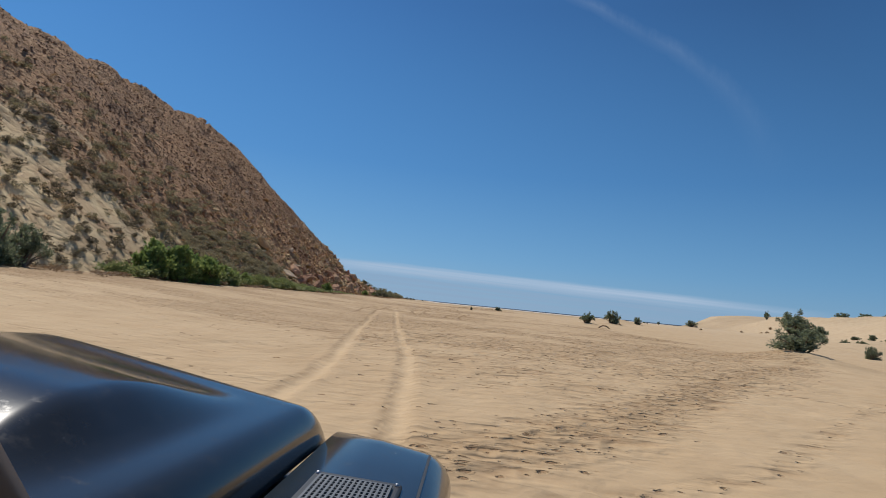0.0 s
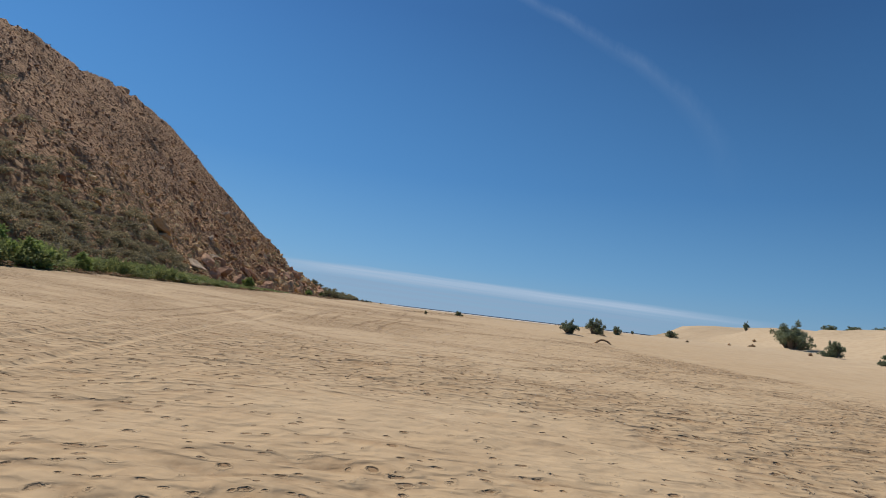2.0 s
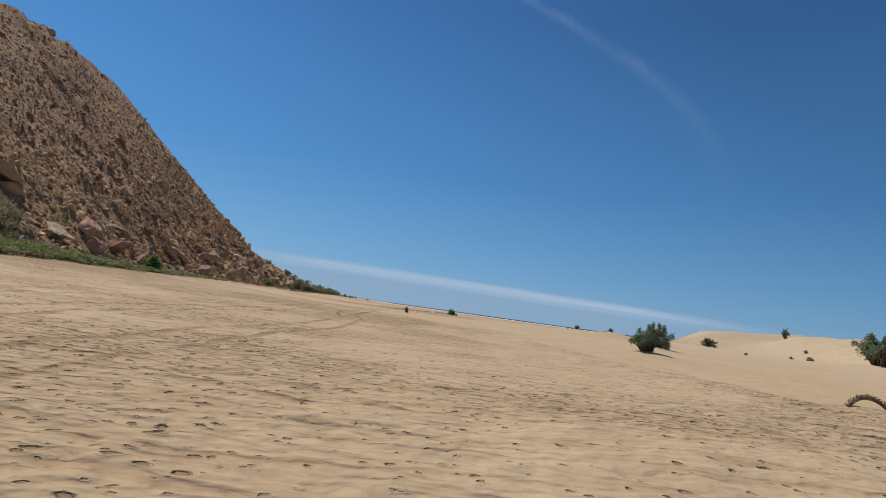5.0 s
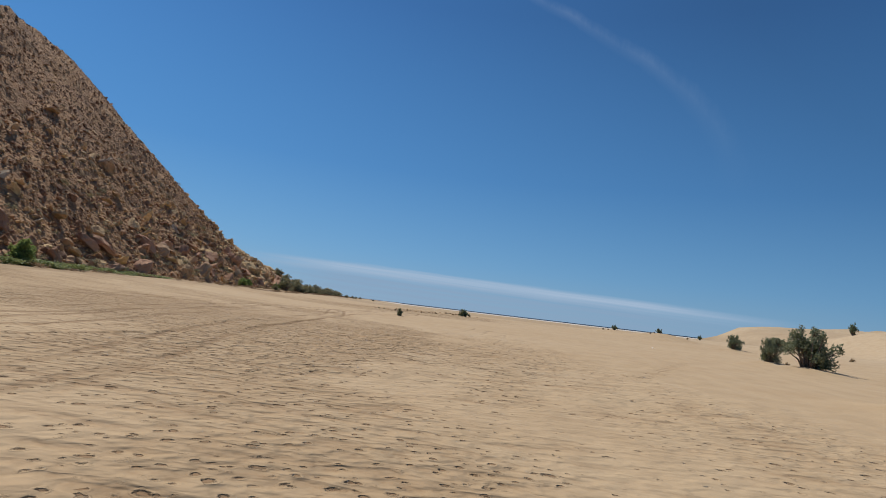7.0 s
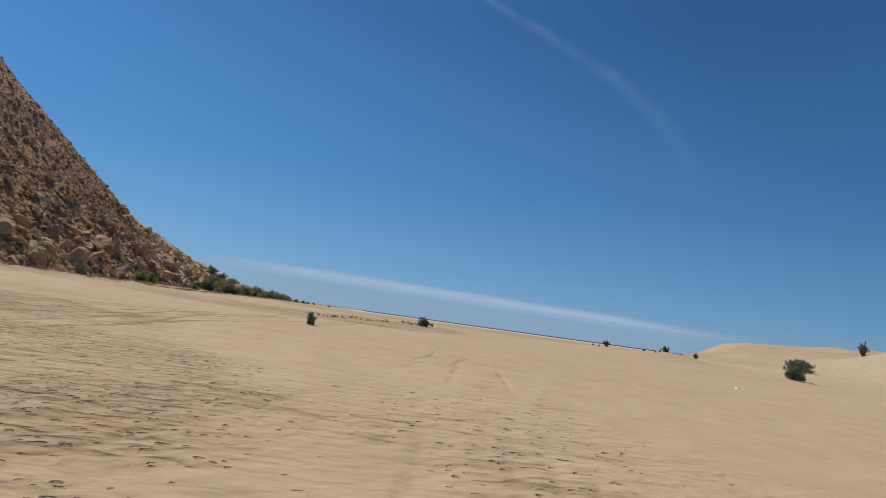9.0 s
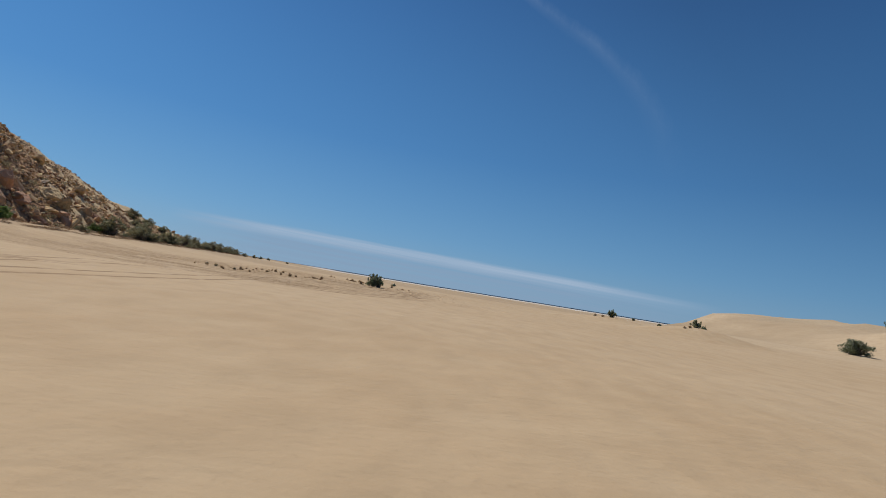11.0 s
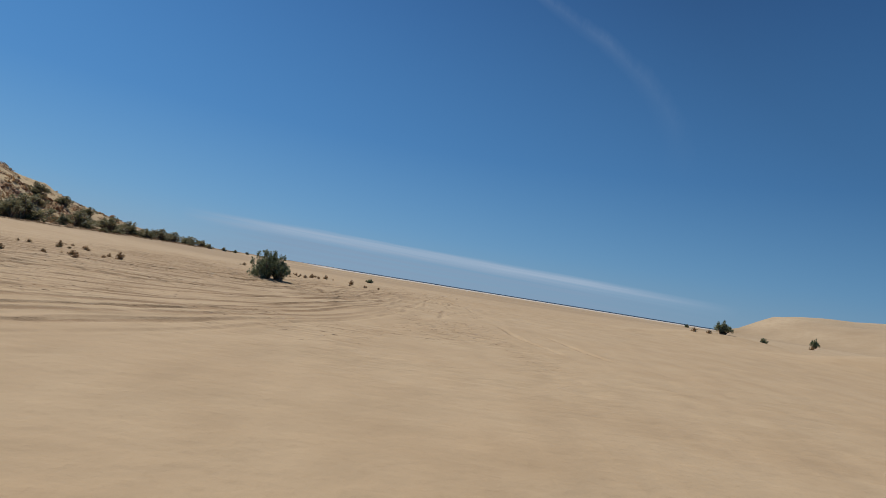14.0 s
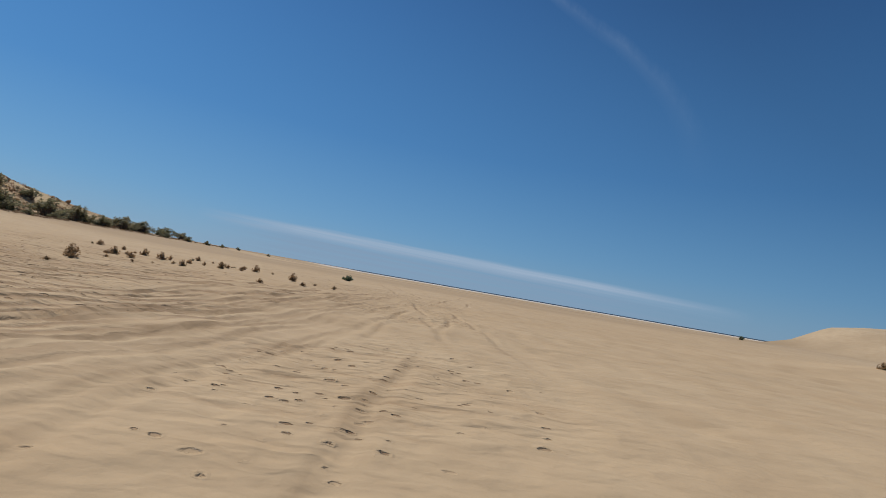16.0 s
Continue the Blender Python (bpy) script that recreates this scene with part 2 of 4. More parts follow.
    # relief in metres
    height = n.math("ADD", n.math("MULTIPLY", step_rim, 0.010), n.math("MULTIPLY", hoof_rim, 0.006))
    height = n.math("SUBTRACT", height, n.math("ADD", n.math("MULTIPLY", step_bowl, 0.075), n.math("MULTIPLY", hoof_bowl, 0.045)))
    height = n.math("ADD", height, n.math("MULTIPLY", n.math("MULTIPLY", n.math("SUBTRACT", 0.5, clods), n.math("ADD", trod, 0.10)), 0.22))
    height = n.math("SUBTRACT", height, n.math("ADD", n.math("MULTIPLY", streak, 0.07), n.math("MULTIPLY", tracks, 0.04)))
    height = n.math("ADD", height, n.math("MULTIPLY", swell, 0.10))
    height = n.math("ADD", height, n.math("ADD", n.math("MULTIPLY", fine, 0.008), n.math("MULTIPLY", grain, 0.0012)))
    bump = n.add("ShaderNodeBump", {"Strength": 1.0, "Distance": 1.0, "Height": height})
    n.put(s.inputs["Normal"], bump.outputs[0])
    return m


def hill_material():
    m, n, s, p = material("rocky_hillside")
    attr = n.add("ShaderNodeAttribute", attribute_name="sandy").outputs["Fac"]
    big = n.noise(p, 0.08, 4.0, 0.6)
    mid = n.noise(p, 0.7, 6.0, 0.65)
    fine = n.noise(p, 4.0, 6.0, 0.7)
    rock = n.ramp(mid, [(0.3, (0.22, 0.118, 0.062)), (0.5, (0.36, 0.205, 0.104)), (0.7, (0.48, 0.30, 0.158))])
    rock = n.mix(n.math("MULTIPLY", n.grey(big, 0.45, 0.7), 0.45), rock, (0.15, 0.085, 0.06))
    rock = n.mix(n.math("MULTIPLY", n.grey(fine, 0.52, 0.75), 0.5), rock, (0.36, 0.25, 0.16))
    col = n.mix(attr, rock, n.mix(n.grey(mid, 0.4, 0.7), (0.56, 0.425, 0.245), (0.46, 0.34, 0.19)))
    n.put(s.inputs["Base Color"], col)
    n.put(s.inputs["Roughness"], 0.92)
    n.put(s.inputs["Specular IOR Level"], 0.15)
    vor = n.add("ShaderNodeTexVoronoi", {"Vector": p, "Scale": 0.9}, feature="DISTANCE_TO_EDGE")
    h = n.math("ADD", n.math("MULTIPLY", n.grey(vor.outputs[0], 0.0, 0.25), 0.5), n.math("MULTIPLY", fine, 0.7))
    bump = n.add("ShaderNodeBump", {"Strength": n.math("SUBTRACT", 1.0, n.math("MULTIPLY", attr, 0.55)), "Distance": 0.45, "Height": h})
    n.put(s.inputs["Normal"], bump.outputs[0])
    return m


def stone_material(name, lo, hi):
    m, n, s, p = material(name)
    rnd = n.add("ShaderNodeNewGeometry").outputs["Random Per Island"]
    tint = n.ramp(rnd, [(0.0, tuple(0.7 * c for c in lo)), (0.3, lo), (0.75, hi), (1.0, tuple(min(0.7, 1.25 * c) for c in hi))])
    mid = n.noise(p, 2.5, 6.0, 0.65)
    zone = n.noise(n.stretch(p, 1.0, 1.0, 1.0, 0.5), 0.045, 4.0, 0.6)
    tint = n.mix(n.math("MULTIPLY", n.grey(zone, 0.50, 0.62), 0.72), tint, (0.50, 0.355, 0.18))
    tint = n.mix(n.math("MULTIPLY", n.grey(n.math("MULTIPLY", zone, -1.0), -0.46, -0.36), 0.5), tint, (0.17, 0.082, 0.052))
    high = n.grey(n.math("ADD", n.add("ShaderNodeSeparateXYZ", {0: p}).outputs[2], n.math("MULTIPLY", zone, 40.0)), 36.0, 62.0)
    tint = n.mix(n.math("MULTIPLY", high, 0.68), tint, n.mix(rnd, (0.15, 0.08, 0.055), (0.33, 0.19, 0.125)))
    # dark weathered rock over the near, upper part of the face
    sx, sy, sz = n.add("ShaderNodeSeparateXYZ", {0: p}).outputs
    dark = n.math("MULTIPLY", n.grey(n.math("ADD", sz, n.math("MULTIPLY", zone, 20.0)), 26.0, 44.0), n.grey(n.math("MULTIPLY", sy, -1.0), -200.0, -120.0))
    tint = n.mix(n.math("MULTIPLY", dark, 0.6), tint, n.mix(rnd, (0.10, 0.058, 0.045), (0.25, 0.145, 0.10)))
    n.put(s.inputs["Base Color"], n.mix(n.math("MULTIPLY", n.grey(mid, 0.35, 0.7), 0.6), tint, n.mix(0.5, tint, (0.42, 0.30, 0.20))))
    n.put(s.inputs["Roughness"], 0.9)
    n.put(s.inputs["Specular IOR Level"], 0.15)
    n.put(s.inputs["Normal"], n.add("ShaderNodeBump", {"Strength": 0.8, "Distance": 0.12, "Height": n.noise(p, 6.0, 6.0, 0.7)}).outputs[0])
    return m


def leaf_material(name, lo, hi):
    m, n, s, p = material(name)
    rnd = n.add("ShaderNodeNewGeometry").outputs["Random Per Island"]
    one = n.add("ShaderNodeObjectInfo").outputs["Random"]
    col = n.ramp(rnd, [(0.0, lo), (0.85, hi), (1.0, (hi[0] * 1.5, hi[1] * 1.25, hi[2] * 1.1))])
    col = n.mix(n.math("MULTIPLY", one, 0.35), col, (hi[0] * 1.1, hi[1] * 0.9, hi[2] * 0.9))
    n.put(s.inputs["Base Color"], col)
    n.put(s.inputs["Roughness"], 0.6)
    n.put(s.inputs["Specular IOR Level"], 0.25)
    thin = n.add("ShaderNodeBsdfTranslucent", {"Color": col})
    both = n.add("ShaderNodeMixShader", {0: 0.38, 1: s.outputs[0], 2: thin.outputs[0]})
    out = [k for k in m.node_tree.nodes if k.bl_idname == "ShaderNodeOutputMaterial"][0]
    n.put(out.inputs[0], both.outputs[0])
    return m


def bark_material():
    m, n, s, p = material("bark")
    n.put(s.inputs["Base Color"], n.ramp(n.noise(n.stretch(p, 8, 8, 2), 3.0, 5.0), [(0.3, (0.10, 0.07, 0.05)), (0.7, (0.26, 0.20, 0.15))]))
    n.put(s.inputs["Roughness"], 0.9)
    return m


def sea_material():
    m, n, s, p = material("sea_water")
    n.put(s.inputs["Base Color"], n.ramp(n.noise(n.stretch(p, 0.01, 0.05, 0.1), 1.0, 4.0), [(0.3, (0.008, 0.016, 0.026)), (0.7, (0.014, 0.026, 0.04))]))
    n.put(s.inputs["Roughness"], 0.5)
    n.put(s.inputs["Specular IOR Level"], 0.25)
    n.put(s.inputs["Normal"], n.add("ShaderNodeBump", {"Strength": 0.8, "Distance": 0.4, "Height": n.noise(n.stretch(p, 0.1, 0.3, 0.1), 1.0, 5.0)}).outputs[0])
    return m


def plain_material(name, col, rough=0.6, metal=0.0, spec=0.5):
    m, n, s, p = material(name)
    v = n.noise(p, 14.0, 4.0)
    n.put(s.inputs["Base Color"], n.mix(n.math("MULTIPLY", v, 0.35), col, tuple(min(1, c * 1.35 + 0.01) for c in col)))
    n.put(s.inputs["Roughness"], n.math("ADD", rough - 0.06, n.math("MULTIPLY", v, 0.12)))
    n.put(s.inputs["Metallic"], metal)
    n.put(s.inputs["Specular IOR Level"], spec)
    return m


SAND = sand_material()
HILL = hill_material()
STONE = stone_material("brown_stone", (0.28, 0.138, 0.07), (0.67, 0.415, 0.205))
RED_STONE = stone_material("red_brown_stone", (0.20, 0.10, 0.06), (0.40, 0.22, 0.13))
PALE_STONE = stone_material("pale_stone", (0.30, 0.21, 0.13), (0.44, 0.33, 0.22))
ORANGE_STONE = stone_material("orange_stone", (0.34, 0.16, 0.07), (0.42, 0.22, 0.10))
LEAF = leaf_material("grey_green_leaf", (0.10, 0.135, 0.08), (0.25, 0.295, 0.18))
FRESH = leaf_material("fresh_green_leaf", (0.11, 0.18, 0.05), (0.29, 0.38, 0.12))
OLIVE = leaf_material("olive_scrub", (0.125, 0.115, 0.065), (0.31, 0.28, 0.165))
DRY = leaf_material("dry_scrub", (0.19, 0.13, 0.066), (0.42, 0.295, 0.155))
SPUR = leaf_material("spur_leaf", (0.13, 0.13, 0.07), (0.32, 0.31, 0.175))
BARK = bark_material()
SEA = sea_material()


# ------------------------------------------------------------------ ground shape
def hashed(ix, iy, seed):
    h = (ix.astype(np.int64) * 374761393 + iy.astype(np.int64) * 668265263 + seed * 974634777) & 0x7FFFFFFF
    h = ((h ^ (h >> 13)) * 1274126177) & 0x7FFFFFFF
    return ((h ^ (h >> 16)) & 0xFFFF) / 65535.0


def value_noise(x, y, seed=0):
    """Smooth noise between -1 and 1 with features one unit across."""
    ix, iy = np.floor(x), np.floor(y)
    fx, fy = x - ix, y - iy
    fx, fy = fx * fx * (3 - 2 * fx), fy * fy * (3 - 2 * fy)
    c = [hashed(ix + i, iy + j, seed) for j in (0, 1) for i in (0, 1)]
    return 2 * ((c[0] * (1 - fx) + c[1] * fx) * (1 - fy) + (c[2] * (1 - fx) + c[3] * fx) * fy) - 1


def fractal(x, y, seed=0, octaves=4, gain=0.5):
    out, amp = 0.0, 1.0
    for o in range(octaves):
        out = out + amp * value_noise(x * 2**o + 17.3 * o, y * 2**o - 9.1 * o, seed + o)
        amp *= gain
    return out


def smooth(e0, e1, v):
    t = np.clip((v - e0) / (e1 - e0), 0, 1)
    return t * t * (3 - 2 * t)


def foot_x(y):
    """The foot of the hill, west of the driving line."""
    return -31.65 - 0.11 * y


# mounds of blown sand under the bushes: x, y, radius, height
MOUNDS = [(18.3, 39.5, 3.0, 0.85), (86, 187, 9, 1.0), (73, 147, 3, 0.5), (15.1, 111.2, 2.8, 0.45), (23.2, 135.4, 3.2, 0.4),
          (25.6, 145.2, 1.8, 0.3), (71, 236, 5, 0.6), (40.2, 186.6, 2.4, 0.3), (40.8, 226.8, 7, 1.6), (35, 244, 7, 1.1),
          (-3.0, 220.6, 2.4, 0.25), (-9.4, 162, 1.2, 0.15), (13.4, 82.8, 1.2, 0.22), (-8, 216, 9, 0.25), (-16, 240, 12, 0.4),
          (52, 92, 9, 1.3), (66, 104, 8, 1.5), (75, 128, 9, 1.6)]


def ground_z(x, y):
    x, y = np.asarray(x, float), np.asarray(y, float)
    d = foot_x(y) - x
    z = 1.35 * smooth(-30, 2, d)
    z = z + 0.3 * value_noise(x / 45, y / 45, 3) * smooth(8, 40, np.abs(x)) * (1 - smooth(220, 320, y))
    z = z + 0.07 * fractal(x / 9, y / 9, 5, 3)
    # dune field to the east
    u = x - (70 + 0.12 * y + 0.55 * np.maximum(y - 400, 0))
    grow = smooth(40, 160, y)
    ridge = 1 - np.abs(value_noise(x / 55 + 0.35 * value_noise(x / 30, y / 30, 9), y / 70, 11))
    dune = np.where(u > 0, 1 - np.exp(-np.maximum(u, 0) / 20), 0) * (7.5 + 6.5 * ridge**1.5) * grow
    z = z + dune * (1 - smooth(480, 700, y) * 0.5)
    z = z + smooth(4, 30, u) * grow * (2.0 * (1 - 2 * np.abs(value_noise(x / 24 + 0.4 * value_noise(x / 15, y / 15, 14), y / 34, 13))) + 0.8 * (1 - 2 * np.abs(value_noise(x / 11, y / 15, 15))))
    z = z + 1.2 * smooth(25, 90, x) * smooth(60, 160, y) * (1 - smooth(260, 420, y))
    z = z + 2.6 * np.exp(-((x - 125) / 15) ** 2 - ((y - 372) / 34) ** 2)
    # towards the beach
    z = z - 1.6 * smooth(300, 1500, y) * (1 - smooth(20, 80, u))
    z = z - 3.0 * smooth(1500, 1700, y)
    for mx, my, r, h in MOUNDS:
        q = ((x - mx) ** 2 + (y - my) ** 2) / (r * r)
        z = z + h * np.exp(-q)
    return z


def fine_z(x, y):
    """Small relief of the driven and trodden plain, with how far a place lies in a rut and on a rut's edge."""
    z = np.zeros_like(x)
    near = 1 - smooth(22, 45, np.abs(x))
    churn = smooth(-0.45, 0.2, value_noise(x / 14 + 3, y / 14, 21))
    amp = np.interp(y, [0, 10, 20, 85, 100, 130, 140, 190, 205, 300], [0.5, 0.6, 1.0, 1.0, 0.9, 0.8, 0.3, 0.25, 0.6, 0.7])
    z = z + near * 0.016 * amp * (0.35 + churn) * fractal(x / 0.95, y / 0.5, 31, 3, 0.62)
    track, mask, edge = ruts_z(x, y)
    dents = value_noise(x / 0.75, y / 0.30, 33) + 0.35 * value_noise(x / 0.35, y / 0.2, 34)
    z = z - near * 0.030 * amp * (0.1 + churn) * smooth(0.1, 0.45, dents) * (1 - mask)
    z = z + near * (0.045 * amp + 0.045 * smooth(200, 212, y)) * churn * value_noise(x / 2.8, y / 1.5, 35)
    z = z + 0.035 * smooth(207, 214, y) * (1 - smooth(3, 9, np.abs(x - 8))) * value_noise(x / 0.8, y / 2.3, 36)
    z = z + track
    return z, mask, edge


# pairs of wheel ruts: a spine of (x, y), the distance between the two wheels, depth, stretch of y
RUTS = [([(-0.5, -4), (-1.6, 2), (-2.45, 7.5), (-2.9, 11.5), (-3.65, 16), (-4.9, 22), (-7.3, 34), (-13.0, 64), (-16.2, 80), (-24, 120)], 1.9, 0.058),
        ([(-13, 38), (-16.8, 58), (-17, 66), (-17.9, 76), (-22, 95), (-27, 112)], 3.4, 0.075),
        ([(-13, 96), (-10, 112), (-13, 150), (-22, 200)], 1.8, 0.06),
        ([(-30, 96), (-22, 120), (-17, 150), (-14, 180)], 1.8, 0.06),
        ([(-2, 128), (-0.5, 140), (1, 152), (2.2, 158)], 1.7, 0.022),
        ([(-4.5, 124), (-2.2, 138), (-0.4, 150)], 1.6, 0.018), ([(0.4, 122), (1.0, 134), (2.2, 150)], 1.7, 0.018),
        ([(11, 205), (9, 222), (7, 245), (1, 290)], 1.8, 0.05),
        ([(5.6, 212), (6.2, 222), (7.4, 240), (12, 290)], 1.8, 0.045)]
# wheel tracks that come in from the hill side and swing round into the driving line
for k in range(22):
    y0 = 188.0 + 1.25 * k + 1.3 * math.sin(4.1 * k)
    e = 1.6 * math.sin(2.3 * k + 0.7)
    RUTS.append(([(-34, y0 - 3), (-14, y0), (-7 + e, y0 + 1.8), (-2.6 + e, y0 + 5), (0.2 + e, y0 + 10.5), (2.2 + e, y0 + 20), (3.6 + 1.5 * e, y0 + 44)], 1.55 + 0.25 * math.sin(3 * k), 0.022 + 0.007 * math.sin(k)))


def ruts_z(x, y):
    """The relief of the ruts, and how far a place lies inside one."""
    z, mask = np.zeros_like(x), np.zeros_like(x)
    edge = np.zeros_like(x)
    whole_x, whole_y, all_z, all_mask, all_edge = x, y, z, mask, edge
    for n, (spine, gap, depth) in enumerate(RUTS):
        r0, r1 = np.searchsorted(whole_y[:, 0], (spine[0][1], spine[-1][1]))
        reach = [p[0] for p in spine]
        c0, c1 = np.searchsorted(whole_x[0], (min(reach) - 3, max(reach) + 3))
        cut = (slice(r0, r1), slice(c0, c1))
        x, y, z, mask, edge = whole_x[cut], whole_y[cut], all_z[cut], all_mask[cut], all_edge[cut]
        py = np.array([p[1] for p in spine], float)
        px = np.array([p[0] for p in spine], float)
        mid = np.interp(y, py, px)
        slope = (np.interp(y + 0.6, py, px) - np.interp(y - 0.6, py, px)) / 1.2
        whole = n == 0
        inside = smooth(py[0], py[0] + 2, y) * (1 - smooth(py[-1] - 8, py[-1], y)) * (1 if whole else smooth(-0.5, 0.7, value_noise((y + 0.7 * x) / 7, x * 0 + n * 7.7, 43)))
        across = (x - mid) / np.sqrt(1 + slope**2)
        w = 0.16 if whole else 0.10
        for side in (-gap / 2, gap / 2):
            q = across - side + (0.06 if whole else 0.16) * value_noise((x + y) / 3, x * 0 + side + 9 * n, 41)
            z = z + inside * depth * (-np.exp(-(q / w) ** 4) + (0.4 if whole else 0.5) * np.exp(-((np.abs(q) - 2.1 * w) / (0.7 * w)) ** 2))
            mask = np.maximum(mask, inside * np.exp(-(q / (1.25 * w)) ** 4) * (1.0 if whole else 0.2))
            # left edge of the rut only, where the painted shade goes
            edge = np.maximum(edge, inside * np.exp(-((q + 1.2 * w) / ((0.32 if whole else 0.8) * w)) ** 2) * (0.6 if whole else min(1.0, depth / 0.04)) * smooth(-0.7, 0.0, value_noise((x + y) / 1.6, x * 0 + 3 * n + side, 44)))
        all_z[cut], all_mask[cut], all_edge[cut] = z, mask, edge
    return all_z, all_mask, all_edge


def grid_object(name, xs, ys, height, mat, sandy=None):
    gx, gy = np.meshgrid(xs, ys)
    gz = height(gx, gy)
    co = np.stack([gx, gy, gz], -1).reshape(-1, 3)
    nx, ny = len(xs), len(ys)
    idx = np.arange(nx * ny).reshape(ny, nx)
    quads = np.stack([idx[:-1, :-1], idx[:-1, 1:], idx[1:, 1:], idx[1:, :-1]], -1).reshape(-1, 4)
    me = bpy.data.meshes.new(name)
    me.vertices.add(len(co))
    me.vertices.foreach_set("co", co.astype(np.float32).ravel())
    me.loops.add(quads.size)
    me.loops.foreach_set("vertex_index", quads.astype(np.int32).ravel())
    me.polygons.add(len(quads))
    me.polygons.foreach_set("loop_start", np.arange(0, quads.size, 4, dtype=np.int32))
    me.update(calc_edges=True)
    me.polygons.foreach_set("use_smooth", np.ones(len(quads), bool))
    if sandy is not None:
        at = me.attributes.new("sandy", "FLOAT", "POINT")
        at.data.foreach_set("value", sandy(gx, gy).astype(np.float32).ravel())
    me.materials.append(mat)
    return new(name, me)


def spread(start, step, grow, end):
    out, v = [], start
    while v < end:
        out.append(v)
        step *= grow
        v += step
    return out + [end]


def along(x, y, line):
    """Distance from a bent line of (x, y)."""
    best = np.full_like(x, 1e9)
    for (x0, y0), (x1, y1) in zip(line, line[1:]):
        dx, dy = x1 - x0, y1 - y0
        t = np.clip(((x - x0) * dx + (y - y0) * dy) / (dx * dx + dy * dy), 0, 1)
        best = np.minimum(best, np.hypot(x - x0 - t * dx, y - y0 - t * dy))
    return best


# trodden trails: line, half width, strength
TRAILS = [([(-1.5, 46), (0.6, 45.5), (1.9, 45.6), (3.4, 46.3), (6.3, 49.3), (13.4, 57.5)], 0.5, 1.0), ([(2.6, 45.9), (4.2, 48.5), (7.9, 54.9), (12, 59)], 0.22, 1.0),
          ([(-16.7, 65.7), (-9.8, 55.4), (-6.4, 51.5), (-3, 47)], 0.45, 1.0), ([(0.4, 48.6), (4.1, 48.6), (9, 51)], 0.2, 0.9),
          ([(-1.6, 5.5), (-0.7, 6.8), (0.8, 8.5), (2.0, 10.6), (4.0, 14.3), (8.0, 22.0), (15.4, 34.0)], 1.0, 1.1),
          ([(0.4, 5.6), (1.9, 6.7), (2.4, 7.1), (3.4, 8.0), (4.3, 9.4), (5.3, 10.7), (7.0, 13.2), (11, 19)], 0.28, 0.45),
          ([(12, 14), (3, 24), (-6, 30)], 0.35, 0.6), ([(16, 60), (8, 52), (-12, 46)], 0.5, 0.7), ([(9, 52), (14, 74)], 0.6, 0.8),
          ([(-9, 40), (-3, 72)], 0.4, 0.6), ([(0, 104), (3, 118), (1, 128)], 1.8, 0.55), ([(6, 114), (13, 130)], 0.5, 0.45),
          ([(-3, 128), (1, 134), (2.4, 142)], 0.3, 0.42), ([(1.4, 128), (3.4, 138)], 0.3, 0.4)]


def trodden(x, y):
    """How densely the sand is trodden, 0 to 1."""
    patch = smooth(-0.5, 0.55, value_noise(x / 7, y / 5, 51) + 0.5 * value_noise(x / 2.6, y / 2.0, 52))
    v = np.interp(y, [0, 6, 12, 22, 60, 85, 100, 125, 136, 150, 300], [0.12, 0.16, 0.3, 0.75, 0.95, 0.95, 0.9, 0.6, 0.12, 0.01, 0.01]) * (0.38 + 0.62 * patch)
    smooth_side = np.interp(y, [0, 6.8, 8.5, 10.6, 14.3, 22, 34, 60, 95, 110, 130], [-1, -0.2, 1.6, 2.8, 5.0, 9.5, 16.5, 18, 9, 6, 3])
    v = v * (1 - 0.88 * smooth(-0.6, 2.2, x - smooth_side))
    v = v + 0.8 * smooth(0, 2.5, -1.5 - 0.55 * np.maximum(y - 129, 0) - x) * smooth(96, 118, y) * (1 - smooth(150, 172, y)) * (0.4 + 0.6 * patch)
    v = v * (1 - 0.45 * smooth(-0.5, 2.0, x) * smooth(88, 98, y) * (1 - smooth(118, 126, y)))
    for line, wide, much in TRAILS:
        d = along(x, y, line)
        v = np.maximum(v, much * np.exp(-(d / wide) ** 2))
    v = np.maximum(v, 0.85 * smooth(182, 194, y) * (1 - smooth(228, 250, y)) * smooth(-1, 4, 0.5 - x - 0.35 * np.maximum(204 - y, 0)) * (0.5 + 0.5 * patch))
    rough = smooth(-0.2, 0.5, value_noise(x / 3.4, y / 6.5, 55) + 0.4 * value_noise(x / 1.3, y / 2.4, 56))
    v = np.maximum(v, 0.40 * smooth(194, 204, y + 0.4 * np.maximum(-x, 0)) * (1 - smooth(250, 300, y)) * rough * (1 - smooth(7, 11, x)) * (1 - smooth(20, 32, -x)))
    return np.clip(v, 0, 1.1) * (1 - smooth(30, 60, np.abs(x)))


